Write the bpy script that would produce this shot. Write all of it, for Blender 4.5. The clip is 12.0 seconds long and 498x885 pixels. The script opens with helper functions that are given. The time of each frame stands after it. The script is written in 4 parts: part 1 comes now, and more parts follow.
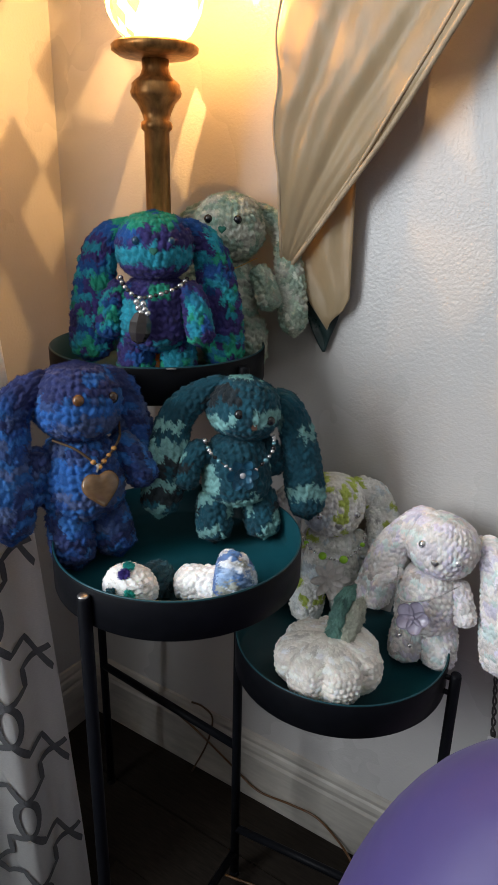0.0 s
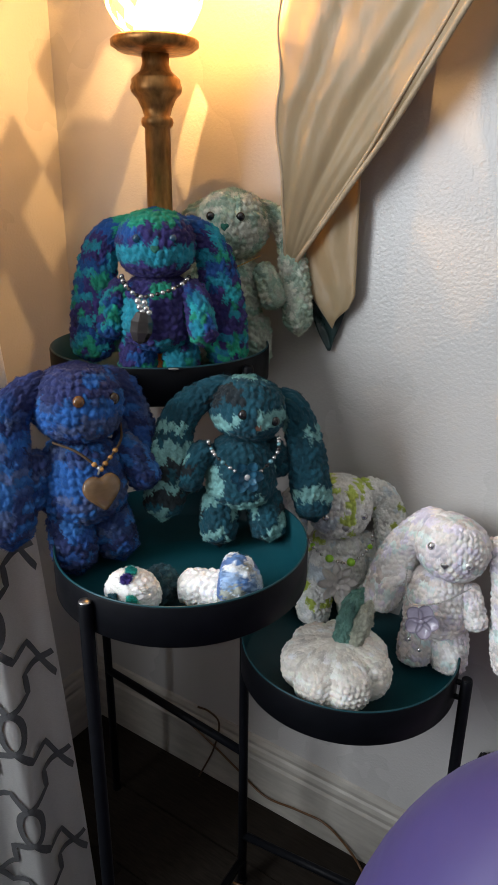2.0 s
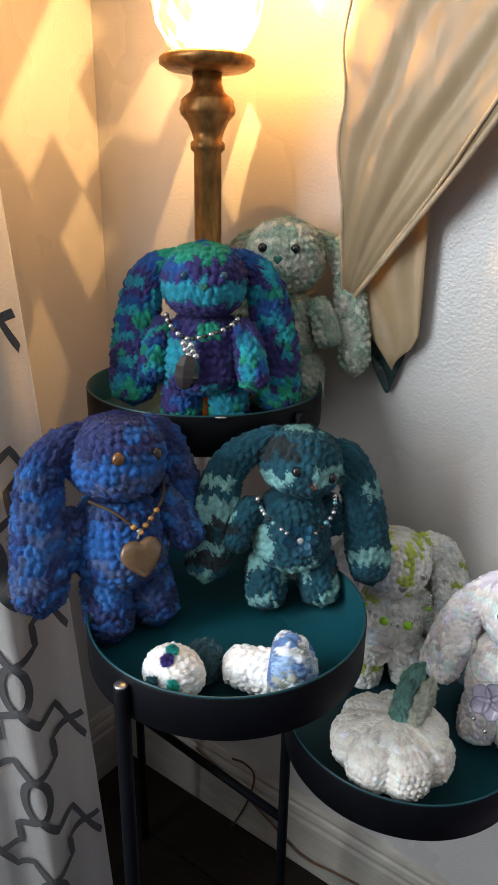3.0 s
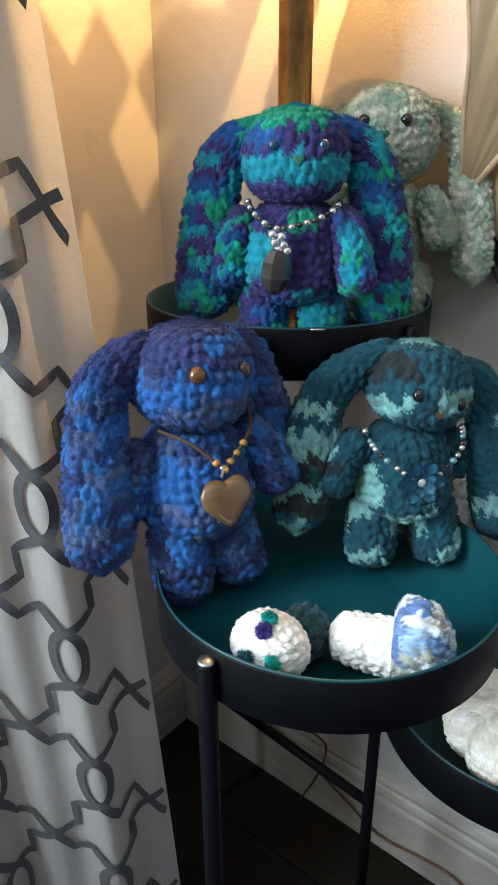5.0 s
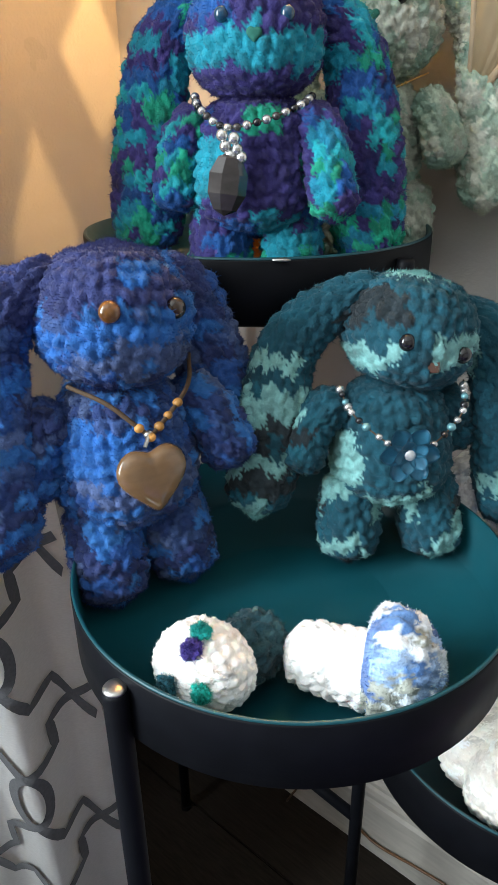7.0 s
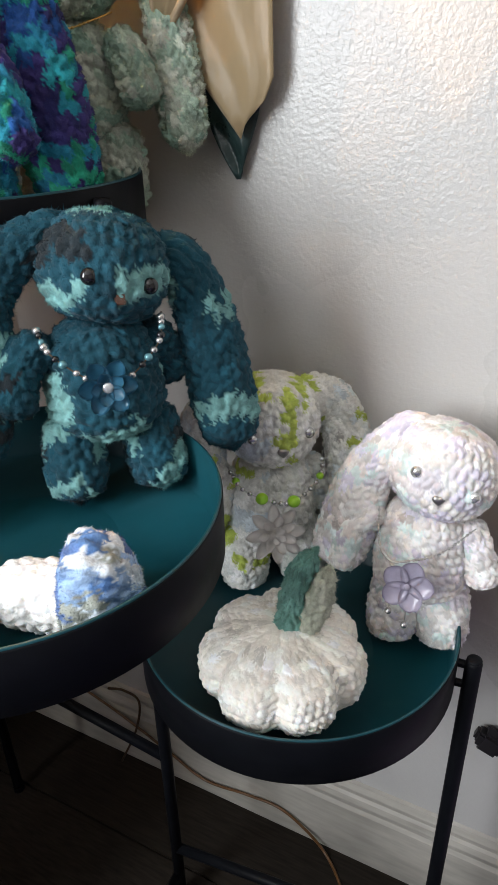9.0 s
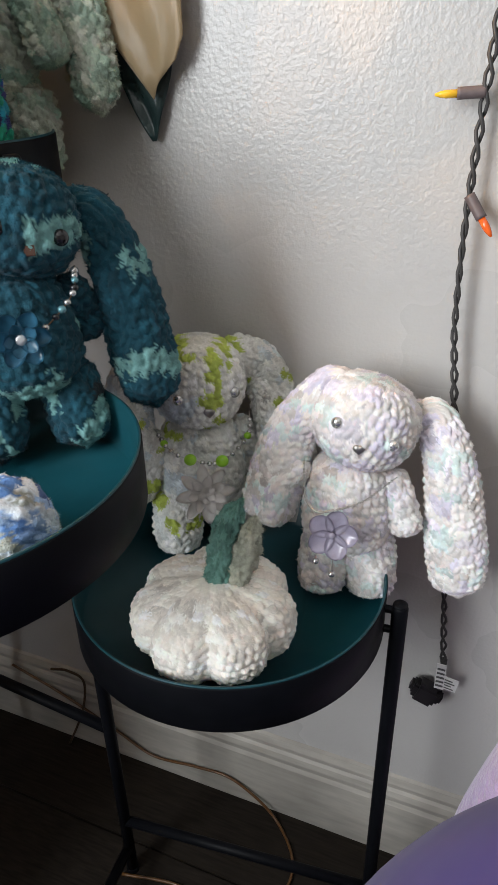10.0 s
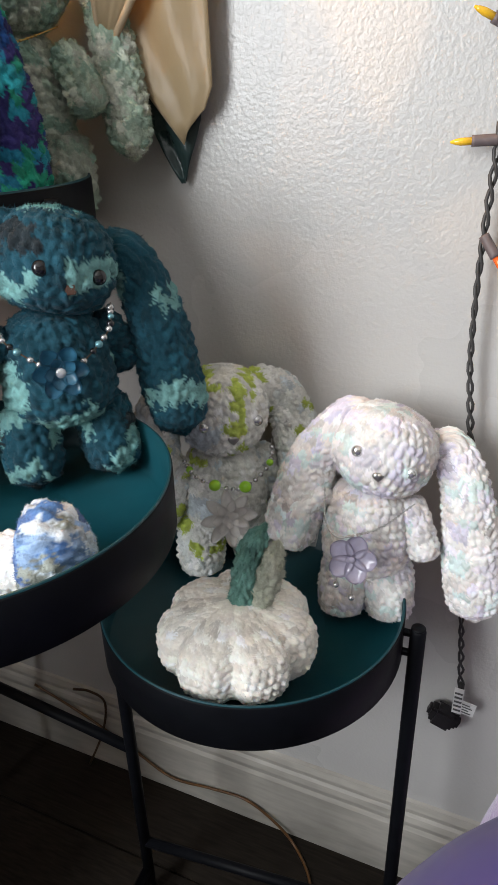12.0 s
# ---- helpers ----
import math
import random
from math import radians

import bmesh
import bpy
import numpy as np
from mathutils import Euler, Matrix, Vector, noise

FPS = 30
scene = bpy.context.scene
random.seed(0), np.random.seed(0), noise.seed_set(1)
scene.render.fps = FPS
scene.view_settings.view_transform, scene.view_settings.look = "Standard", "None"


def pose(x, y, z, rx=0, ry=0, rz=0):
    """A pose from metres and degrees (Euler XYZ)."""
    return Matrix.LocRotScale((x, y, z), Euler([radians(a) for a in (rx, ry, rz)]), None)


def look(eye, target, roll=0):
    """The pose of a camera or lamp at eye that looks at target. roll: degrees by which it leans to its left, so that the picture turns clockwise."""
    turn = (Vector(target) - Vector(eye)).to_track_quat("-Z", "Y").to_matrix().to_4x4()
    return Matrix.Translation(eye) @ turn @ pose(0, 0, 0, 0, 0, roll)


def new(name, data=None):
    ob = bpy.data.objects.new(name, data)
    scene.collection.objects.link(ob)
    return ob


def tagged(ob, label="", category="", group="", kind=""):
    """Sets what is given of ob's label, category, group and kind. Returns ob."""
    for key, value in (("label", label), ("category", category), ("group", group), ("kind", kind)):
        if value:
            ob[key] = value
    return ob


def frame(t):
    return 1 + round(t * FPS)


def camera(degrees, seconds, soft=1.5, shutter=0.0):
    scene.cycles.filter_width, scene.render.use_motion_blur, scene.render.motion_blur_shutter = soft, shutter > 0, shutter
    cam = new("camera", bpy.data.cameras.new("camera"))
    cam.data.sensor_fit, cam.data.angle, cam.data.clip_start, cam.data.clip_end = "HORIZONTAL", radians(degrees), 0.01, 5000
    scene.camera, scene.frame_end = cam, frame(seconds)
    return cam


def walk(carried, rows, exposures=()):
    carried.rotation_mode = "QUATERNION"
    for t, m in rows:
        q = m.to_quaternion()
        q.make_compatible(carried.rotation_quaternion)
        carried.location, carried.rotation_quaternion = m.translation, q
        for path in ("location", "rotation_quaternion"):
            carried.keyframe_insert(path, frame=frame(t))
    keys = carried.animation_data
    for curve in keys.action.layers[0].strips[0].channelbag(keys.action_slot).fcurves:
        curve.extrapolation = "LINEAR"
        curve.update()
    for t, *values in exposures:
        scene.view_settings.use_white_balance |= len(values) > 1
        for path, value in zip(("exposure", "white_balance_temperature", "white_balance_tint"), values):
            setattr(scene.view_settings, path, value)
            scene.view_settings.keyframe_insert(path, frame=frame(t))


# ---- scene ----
cam = camera(39.9, 12.0)
PATH = [
    (0, (0.007, 0.0, 1.049), (0.008, 1.874, 0.352), 1.3),
    (0.5, (0.01, 0.001, 1.048), (0.017, 1.873, 0.345), 1.0),
    (1, (0.017, -0.002, 1.048), (0.025, 1.865, 0.333), 1.1),
    (1.5, (0.015, 0.0, 1.047), (0.019, 1.876, 0.354), 0.6),
    (2, (0.009, 0.015, 1.043), (-0.008, 1.891, 0.349), 0.7),
    (2.5, (-0.004, 0.044, 1.043), (-0.091, 1.904, 0.314), 0.8),
    (3, (-0.019, 0.099, 1.07), (-0.119, 1.975, 0.385), 1.0),
    (3.2, (-0.026, 0.113, 1.078), (-0.151, 1.994, 0.409), 1.3),
    (4.8, (-0.083, 0.194, 1.0), (-0.244, 2.022, 0.206), -0.6),
    (5, (-0.081, 0.213, 0.991), (-0.281, 2.036, 0.193), -0.2),
    (5.5, (-0.076, 0.266, 0.966), (-0.434, 2.048, 0.13), -0.5),
    (6, (-0.056, 0.304, 0.952), (-0.454, 2.063, 0.086), -1.2),
    (6.5, (-0.058, 0.318, 0.943), (-0.429, 2.081, 0.074), -1.0),
    (7, (-0.046, 0.322, 0.938), (-0.288, 2.105, 0.065), -0.6),
    (7.5, (-0.02, 0.32, 0.932), (-0.099, 2.119, 0.061), -0.1),
    (7.7, (-0.012, 0.318, 0.932), (-0.051, 2.12, 0.065), -0.2),
    (9.3, (0.059, 0.293, 0.909), (0.265, 2.039, -0.044), -1.3),
    (9.5, (0.063, 0.285, 0.903), (0.29, 2.028, -0.05), -1.2),
    (10, (0.067, 0.281, 0.893), (0.38, 2.008, -0.067), -1.2),
    (10.5, (0.071, 0.271, 0.877), (0.41, 1.98, -0.106), -2.2),
    (11, (0.069, 0.263, 0.859), (0.399, 1.972, -0.128), -1.6),
    (11.5, (0.067, 0.264, 0.86), (0.381, 1.974, -0.13), -1.5),
    (12, (0.057, 0.263, 0.907), (0.333, 2.028, 0.009), -1.5),
]
walk(cam, [(t, look(eye, target, roll)) for t, eye, target, roll in PATH],
     [(0, -0.5, 6450, 10), (2, -0.45, 6450, 10), (3, -0.26, 6400, 9), (5, 0.08, 6150, 3), (5.5, 0.14, 6150, 3), (6.5, 0.34, 6200, 3), (7.5, 0.52, 6450, 8),
      (9.5, -0.06, 6600, 10), (10.5, -0.15, 6650, 10), (11.5, -0.15, 6650, 10), (12, -0.05, 6650, 10)])

# world, daylight and lamp light
SKY_STRENGTH, WINDOW_WATTS, LAMP_WATTS = 0.08, 126.0, 13.0
world = bpy.data.worlds.new("world")
scene.world = world
world.use_nodes = True
wn = world.node_tree.nodes
sky = wn.new("ShaderNodeTexSky")
sky.sky_type, sky.sun_disc = "NISHITA", False
sky.sun_elevation, sky.sun_rotation = radians(35), radians(200)
wn["Background"].inputs[1].default_value = SKY_STRENGTH
world.node_tree.links.new(sky.outputs[0], wn["Background"].inputs[0])

# the room: corner, wall directions, floor height
CORNER = Vector((-0.3165, 1.220, 0.0))
ALONG = Vector((0.838, -0.545, 0.0)).normalized()      # along the plain wall, away from the corner
INTO = Vector((-0.545, -0.838, 0.0)).normalized()      # along the window wall, into the room
FLOOR, CEILING = -0.03, 2.4
ROOM = Matrix.Translation(CORNER) @ Matrix((
    (ALONG.x, INTO.x, 0, 0), (ALONG.y, INTO.y, 0, 0), (0, 0, 1, 0), (0, 0, 0, 1)))
WIN_A, WIN_B, WIN_LO, WIN_HI = 1.00, 3.00, 0.74, 2.00


def room(a, o, z):
    """World place from metres along the plain wall, metres off it, and height."""
    return CORNER + ALONG * a + INTO * o + Vector((0, 0, z))


day = bpy.data.lights.new("window_daylight", "AREA")
day.shape, day.size, day.size_y = "RECTANGLE", WIN_B - WIN_A - 0.1, WIN_HI - WIN_LO - 0.1
day.energy, day.color = WINDOW_WATTS, (0.90, 0.95, 1.0)
bulb_light = bpy.data.lights.new("bulb_light", "POINT")
bulb_light.energy, bulb_light.color, bulb_light.shadow_soft_size = LAMP_WATTS, (1.0, 0.60, 0.25), 0.0015
mid_w = (WIN_A + WIN_B) / 2
mid_h = (WIN_LO + WIN_HI) / 2
new("window_daylight", day).matrix_world = look(room(-0.03, mid_w, mid_h), room(1.0, mid_w, mid_h))
LAMP_AT = Vector((-0.116, 0.935, 0.0))
new("bulb_light", bulb_light).matrix_world = pose(LAMP_AT.x, LAMP_AT.y, 1.305)


# materials
def material(name, color=(0.5, 0.5, 0.5), rough=0.6, metal=0.0, grain=None, wear=None, bump=None, sheen=0.0, coat=0.0,
             transmission=0.0, ior=1.45, emit=None, attribute="", vary=0.0, sub=0.0):
    """A procedural surface. grain, wear: (scale, amount, stretch); bump: (scale, strength, distance)."""
    m = bpy.data.materials.new(name)
    m.use_nodes = True
    nt = m.node_tree
    b = nt.nodes["Principled BSDF"]
    link = nt.links.new
    b.inputs["Base Color"].default_value = (*color, 1)
    b.inputs["Roughness"].default_value = rough
    b.inputs["Metallic"].default_value = metal
    b.inputs["Sheen Weight"].default_value = sheen
    b.inputs["Coat Weight"].default_value = coat
    b.inputs["Transmission Weight"].default_value = transmission
    b.inputs["IOR"].default_value = ior
    b.inputs["Subsurface Weight"].default_value = sub
    b.inputs["Subsurface Radius"].default_value = (0.006, 0.004, 0.003)
    co = nt.nodes.new("ShaderNodeTexCoord")
    out = None
    if attribute:
        at = nt.nodes.new("ShaderNodeAttribute")
        at.attribute_name = attribute
        out = at.outputs["Color"]

    def tex(scale, stretch=(1, 1, 1), detail=4.0):
        mp = nt.nodes.new("ShaderNodeMapping")
        mp.inputs["Scale"].default_value = stretch
        link(co.outputs["Object"], mp.inputs[0])
        n = nt.nodes.new("ShaderNodeTexNoise")
        n.inputs["Scale"].default_value = scale
        n.inputs["Detail"].default_value = detail
        link(mp.outputs[0], n.inputs["Vector"])
        return n.outputs["Fac"]

    def scaled(fac, amount):
        mr = nt.nodes.new("ShaderNodeMapRange")
        mr.inputs["From Min"].default_value, mr.inputs["From Max"].default_value = 0.25, 0.75
        mr.inputs["To Min"].default_value, mr.inputs["To Max"].default_value = 1 - amount, 1 + amount
        link(fac, mr.inputs["Value"])
        return mr.outputs[0]

    for layer in (grain, wear):
        if not layer:
            continue
        fac = scaled(tex(layer[0], layer[2] if len(layer) > 2 else (1, 1, 1)), layer[1])
        mul = nt.nodes.new("ShaderNodeVectorMath")
        mul.operation = "SCALE"
        if out is None:
            mul.inputs[0].default_value = color
        else:
            link(out, mul.inputs[0])
        link(fac, mul.inputs["Scale"])
        out = mul.outputs[0]
    if vary:
        info = nt.nodes.new("ShaderNodeObjectInfo")
        mr = nt.nodes.new("ShaderNodeMapRange")
        mr.inputs["To Min"].default_value, mr.inputs["To Max"].default_value = 1 - vary, 1 + vary
        link(info.outputs["Random"], mr.inputs["Value"])
        mul = nt.nodes.new("ShaderNodeVectorMath")
        mul.operation = "SCALE"
        if out is None:
            mul.inputs[0].default_value = color
        else:
            link(out, mul.inputs[0])
        link(mr.outputs[0], mul.inputs["Scale"])
        out = mul.outputs[0]
    if out is not None:
        link(out, b.inputs["Base Color"])
    if wear:
        rr = nt.nodes.new("ShaderNodeMapRange")
        rr.inputs["To Min"].default_value, rr.inputs["To Max"].default_value = max(rough - 0.12, 0.03), min(rough + 0.12, 1)
        link(tex(wear[0] * 2.3), rr.inputs["Value"])
        link(rr.outputs[0], b.inputs["Roughness"])
    if bump:
        bp = nt.nodes.new("ShaderNodeBump")
        bp.inputs["Strength"].default_value, bp.inputs["Distance"].default_value = bump[1], bump[2]
        link(tex(bump[0], bump[3] if len(bump) > 3 else (1, 1, 1), 3.0), bp.inputs["Height"])
        link(bp.outputs[0], b.inputs["Normal"])
    if emit:
        b.inputs["Emission Color"].default_value = (*emit[0], 1)
        b.inputs["Emission Strength"].default_value = emit[1]
    return m


YARN = material("chenille_yarn", rough=0.95, sheen=0.10, attribute="yarn", grain=(420, 0.16), wear=(60, 0.08), bump=(800, 0.7, 0.0010))
PALEYARN = material("white_chenille_yarn", rough=0.95, sheen=0.12, attribute="yarn", grain=(420, 0.06), wear=(60, 0.03), bump=(800, 0.45, 0.0008), sub=0.25)
FIBRE = material("chenille_fibre", rough=0.95, sheen=0.2, attribute="yarn", grain=(420, 0.15))
WALL = material("textured_wall_paint", (0.475, 0.463, 0.447), 0.28, grain=(3, 0.03), wear=(1.2, 0.03), bump=(260, 0.34, 0.0020))
# colour of the two unseen walls, chosen dark to limit bounced light
FARWALL = material("bounce_cutting_taupe", (0.19, 0.17, 0.15), 0.6, grain=(3, 0.05), wear=(1.2, 0.05), bump=(125, 0.4, 0.003))
CEIL = material("ceiling_paint", (0.66, 0.65, 0.63), 0.8, grain=(6, 0.03), bump=(60, 0.3, 0.003))
TRIM = material("worn_white_trim_paint", (0.42, 0.395, 0.35), 0.5, grain=(16, 0.16, (1, 1, 6)), wear=(7, 0.28), bump=(40, 0.15, 0.002))
PLANK = material("dark_wood_laminate", (0.015, 0.0118, 0.0090), 0.66, grain=(22, 0.45, (1, 14, 1)), wear=(4, 0.2), bump=(60, 0.12, 0.001, (1, 12, 1)), vary=0.28)
GAP = material("dark_floor_joint", (0.014, 0.012, 0.010), 0.9, grain=(30, 0.2))
BLACK = material("black_powder_coat", (0.0040, 0.0045, 0.0062), 0.50, grain=(60, 0.2), wear=(9, 0.15), bump=(700, 0.12, 0.0004))
PLANK.node_tree.nodes["Principled BSDF"].inputs["Specular IOR Level"].default_value = 0.15
BLACK.node_tree.nodes["Principled BSDF"].inputs["Specular IOR Level"].default_value = 0.13
TEAL = material("teal_enamel", (0.004, 0.054, 0.070), 0.42, grain=(9, 0.10), wear=(18, 0.10), bump=(500, 0.06, 0.0004))
STEEL = material("scuffed_bolt_steel", (0.45, 0.44, 0.42), 0.35, 1.0, grain=(200, 0.2))
CLOTH = material("curtain_cotton", (0.80, 0.80, 0.79), 0.9, sheen=0.2, grain=(260, 0.06, (1, 1, 3)), wear=(6, 0.05), bump=(600, 0.25, 0.0008))
PRINT = material("charcoal_print", (0.088, 0.09, 0.094), 0.9, sheen=0.15, grain=(300, 0.2), wear=(12, 0.12), bump=(600, 0.25, 0.0008))
SCARF = material("tan_satin", (0.46, 0.345, 0.20), 0.40, sheen=0.3, grain=(14, 0.12, (1, 1, 0.3)), wear=(6, 0.12), bump=(34, 0.42, 0.006, (1, 1, 0.4)))
HEM = material("tan_rolled_hem", (0.40, 0.30, 0.19), 0.6, grain=(60, 0.18), bump=(160, 0.5, 0.002))
DARKLEAF = material("dark_green_sequin_cloth", (0.018, 0.035, 0.034), 0.30, grain=(60, 0.35), wear=(25, 0.3), bump=(70, 0.5, 0.004))
BRASS = material("antique_brass", (0.40, 0.20, 0.064), 0.36, 0.65, grain=(110, 0.55, (1, 1, 0.3)), wear=(24, 0.4), bump=(120, 0.2, 0.0008))
AMBER = material("amber_glass_base", (0.50, 0.17, 0.03), 0.22, coat=0.5, grain=(40, 0.2), wear=(10, 0.2))
BULB = material("lit_bulb_glass", (1, 0.85, 0.6), 0.3, emit=((1.0, 0.72, 0.34), 22))
VINYL = material("purple_vinyl", (0.052, 0.038, 0.142), 0.55, sheen=0.05, grain=(5, 0.08), wear=(2.5, 0.06), bump=(7, 0.45, 0.016))
LILAC = material("lilac_fleece", (0.48, 0.36, 0.56), 0.95, sheen=0.4, grain=(60, 0.14), bump=(140, 0.8, 0.006))
CORD = material("brown_cotton_cord", (0.07, 0.042, 0.022), 0.85, grain=(300, 0.3), bump=(500, 0.5, 0.001))
WOODBEAD = material("honey_wood_bead", (0.55, 0.27, 0.07), 0.38, grain=(160, 0.3), wear=(60, 0.3), vary=0.35)
SMOKY = material("polished_brown_stone", (0.17, 0.098, 0.048), 0.16, coat=0.6, grain=(55, 0.28, (1, 1, 2.5)), wear=(22, 0.25))
GREYSTONE = material("polished_grey_stone", (0.050, 0.044, 0.044), 0.12, coat=0.6, grain=(60, 0.3, (1, 1, 2)), wear=(30, 0.3))
PEARL = material("silver_pearl", (0.62, 0.62, 0.62), 0.18, 0.8, grain=(200, 0.1), vary=0.2)
JET = material("black_glass_bead", (0.01, 0.01, 0.012), 0.08, coat=0.5, grain=(200, 0.2))
AQUA = material("teal_pearl_bead", (0.16, 0.35, 0.40), 0.2, 0.5, grain=(200, 0.15), vary=0.3)
TIGER = material("brown_cat_eye_glass", (0.14, 0.058, 0.014), 0.10, coat=0.7, grain=(130, 0.5, (1, 3, 1)))
DARKBROWN = material("dark_brown_glass", (0.035, 0.018, 0.010), 0.08, coat=0.7, grain=(130, 0.5, (1, 3, 1)))
BLUEGLASS = material("blue_glass_eye", (0.01, 0.05, 0.10), 0.08, coat=0.6, grain=(200, 0.3))
BROWNFELT = material("brown_felt", (0.10, 0.05, 0.035), 0.9, grain=(300, 0.2))
GREENFELT = material("green_felt", (0.025, 0.14, 0.105), 0.9, grain=(300, 0.2))
BLUEFELT = material("blue_felt", (0.01, 0.08, 0.55), 0.8, grain=(300, 0.2))
ENAMEL = material("blue_enamel_petal", (0.05, 0.20, 0.32), 0.32, 0.0, coat=0.5, grain=(120, 0.3))
CRYSTAL = material("crystal", (0.85, 0.88, 0.9), 0.05, 0.6, grain=(300, 0.1))
LIME = material("lime_bead", (0.30, 0.62, 0.03), 0.3, coat=0.4, grain=(150, 0.1))
WHITEPETAL = material("white_resin_petal", (0.92, 0.89, 0.87), 0.35, coat=0.2, grain=(150, 0.08))
VIOLET = material("violet_resin_petal", (0.42, 0.39, 0.49), 0.22, coat=0.4, sub=0.1, grain=(120, 0.15))
CHAIN = material("silver_chain", (0.55, 0.54, 0.52), 0.3, 1.0, grain=(300, 0.15))
GOLD = material("gold_chain", (0.50, 0.34, 0.12), 0.35, 1.0, grain=(300, 0.2))
WIRE = material("dark_olive_wire", (0.045, 0.043, 0.042), 0.5, grain=(120, 0.2), bump=(300, 0.2, 0.0006))
SOCKET = material("mauve_brown_socket", (0.135, 0.105, 0.105), 0.5, grain=(150, 0.15))
YELLOWB = material("yellow_bulb_glass", (0.85, 0.48, 0.03), 0.15, coat=0.5, grain=(100, 0.1))
ORANGEB = material("orange_bulb_glass", (0.85, 0.13, 0.02), 0.15, coat=0.5, grain=(100, 0.1))
PLUGM = material("black_plug_plastic", (0.014, 0.012, 0.014), 0.5, grain=(100, 0.2))
PAPER = material("white_label_paper", (0.72, 0.72, 0.70), 0.7, grain=(100, 0.04))
INK = material("grey_print", (0.12, 0.12, 0.12), 0.8, grain=(100, 0.1))
AMBERCORD = material("clear_brown_lamp_cord", (0.11, 0.050, 0.015), 0.35, coat=0.2, grain=(60, 0.2))
PANE = material("window_glass", (0.95, 0.97, 0.97), 0.02, transmission=1.0, grain=(3, 0.01))
GROUND = material("outdoor_ground", (0.20, 0.19, 0.16), 0.9, grain=(0.5, 0.3), wear=(0.05, 0.2))


def shade_glass(name, color, clear, rough):
    """Pressed glass: part of the light goes straight through, the rest is scattered."""
    m = bpy.data.materials.new(name)
    m.use_nodes = True
    nt = m.node_tree
    b = nt.nodes["Principled BSDF"]
    b.inputs["Base Color"].default_value = (*color, 1)
    b.inputs["Roughness"].default_value = rough
    b.inputs["Transmission Weight"].default_value = 0.35
    tr = nt.nodes.new("ShaderNodeBsdfTransparent")
    tr.inputs[0].default_value = (*color, 1)
    tl = nt.nodes.new("ShaderNodeBsdfTranslucent")
    tl.inputs[0].default_value = (*color, 1)
    n = nt.nodes.new("ShaderNodeTexNoise")
    n.inputs["Scale"].default_value = 60
    mr = nt.nodes.new("ShaderNodeMapRange")
    mr.inputs["To Min"].default_value, mr.inputs["To Max"].default_value = clear - 0.06, clear + 0.06
    nt.links.new(n.outputs["Fac"], mr.inputs["Value"])
    a, c = nt.nodes.new("ShaderNodeMixShader"), nt.nodes.new("ShaderNodeMixShader")
    a.inputs[0].default_value = 0.85
    nt.links.new(b.outputs[0], a.inputs[1])
    nt.links.new(tl.outputs[0], a.inputs[2])
    nt.links.new(mr.outputs[0], c.inputs[0])
    nt.links.new(a.outputs[0], c.inputs[1])
    nt.links.new(tr.outputs[0], c.inputs[2])
    nt.links.new(c.outputs[0], nt.nodes["Material Output"].inputs["Surface"])
    return m


def thin_cloth(m, share):
    """Lets part of the light shine through a thin cloth."""
    nt = m.node_tree
    b = nt.nodes["Principled BSDF"]
    tl = nt.nodes.new("ShaderNodeBsdfTranslucent")
    mx = nt.nodes.new("ShaderNodeMixShader")
    mx.inputs[0].default_value = share
    if b.inputs["Base Color"].links:
        nt.links.new(b.inputs["Base Color"].links[0].from_socket, tl.inputs[0])
    nt.links.new(b.outputs[0], mx.inputs[1])
    nt.links.new(tl.outputs[0], mx.inputs[2])
    nt.links.new(mx.outputs[0], nt.nodes["Material Output"].inputs["Surface"])


thin_cloth(FIBRE, 0.5)
thin_cloth(VIOLET, 0.2)
thin_cloth(SCARF, 0.35)
thin_cloth(CLOTH, 0.26)
GLASS_CLEAR = shade_glass("clear_amber_facet", (1.0, 0.90, 0.72), 0.95, 0.05)
GLASS_DEEP = shade_glass("frosted_amber_facet", (0.97, 0.78, 0.50), 0.26, 0.3)


# mesh helpers
def part(name, bm, mat, parent=None, label="", smooth=False):
    """Links a bmesh as one mesh object under a thing or a part."""
    me = bpy.data.meshes.new(name)
    bm.normal_update()
    bm.to_mesh(me)
    bm.free()
    for m in (mat if isinstance(mat, (list, tuple)) else [mat]):
        me.materials.append(m)
    if smooth:
        me.polygons.foreach_set("use_smooth", [True] * len(me.polygons))
    ob = new(name, me)
    ob.parent = parent
    if label:
        ob["label"] = label
    return ob


def thing(name, label, category, m=None, group="", kind=""):
    ob = new(name)
    ob.empty_display_size = 0.02
    if m is not None:
        ob.matrix_world = m
    return tagged(ob, label, category, group, kind)


def grid_mesh(verts, faces):
    bm = bmesh.new()
    vs = [bm.verts.new(v) for v in verts]
    for f in faces:
        bm.faces.new([vs[i] for i in f])
    return bm


def box(x0, y0, z0, x1, y1, z1, bevel=0.0, m=None):
    bm = bmesh.new()
    bmesh.ops.create_cube(bm, size=1)
    bmesh.ops.transform(bm, verts=bm.verts, matrix=Matrix.Translation(((x0 + x1) / 2, (y0 + y1) / 2, (z0 + z1) / 2))
                        @ Matrix.Diagonal((x1 - x0, y1 - y0, z1 - z0, 1)))
    if bevel:
        bmesh.ops.bevel(bm, geom=bm.edges[:], offset=bevel, segments=2, affect="EDGES", clamp_overlap=True)
    if m is not None:
        bmesh.ops.transform(bm, verts=bm.verts, matrix=m)
    return bm


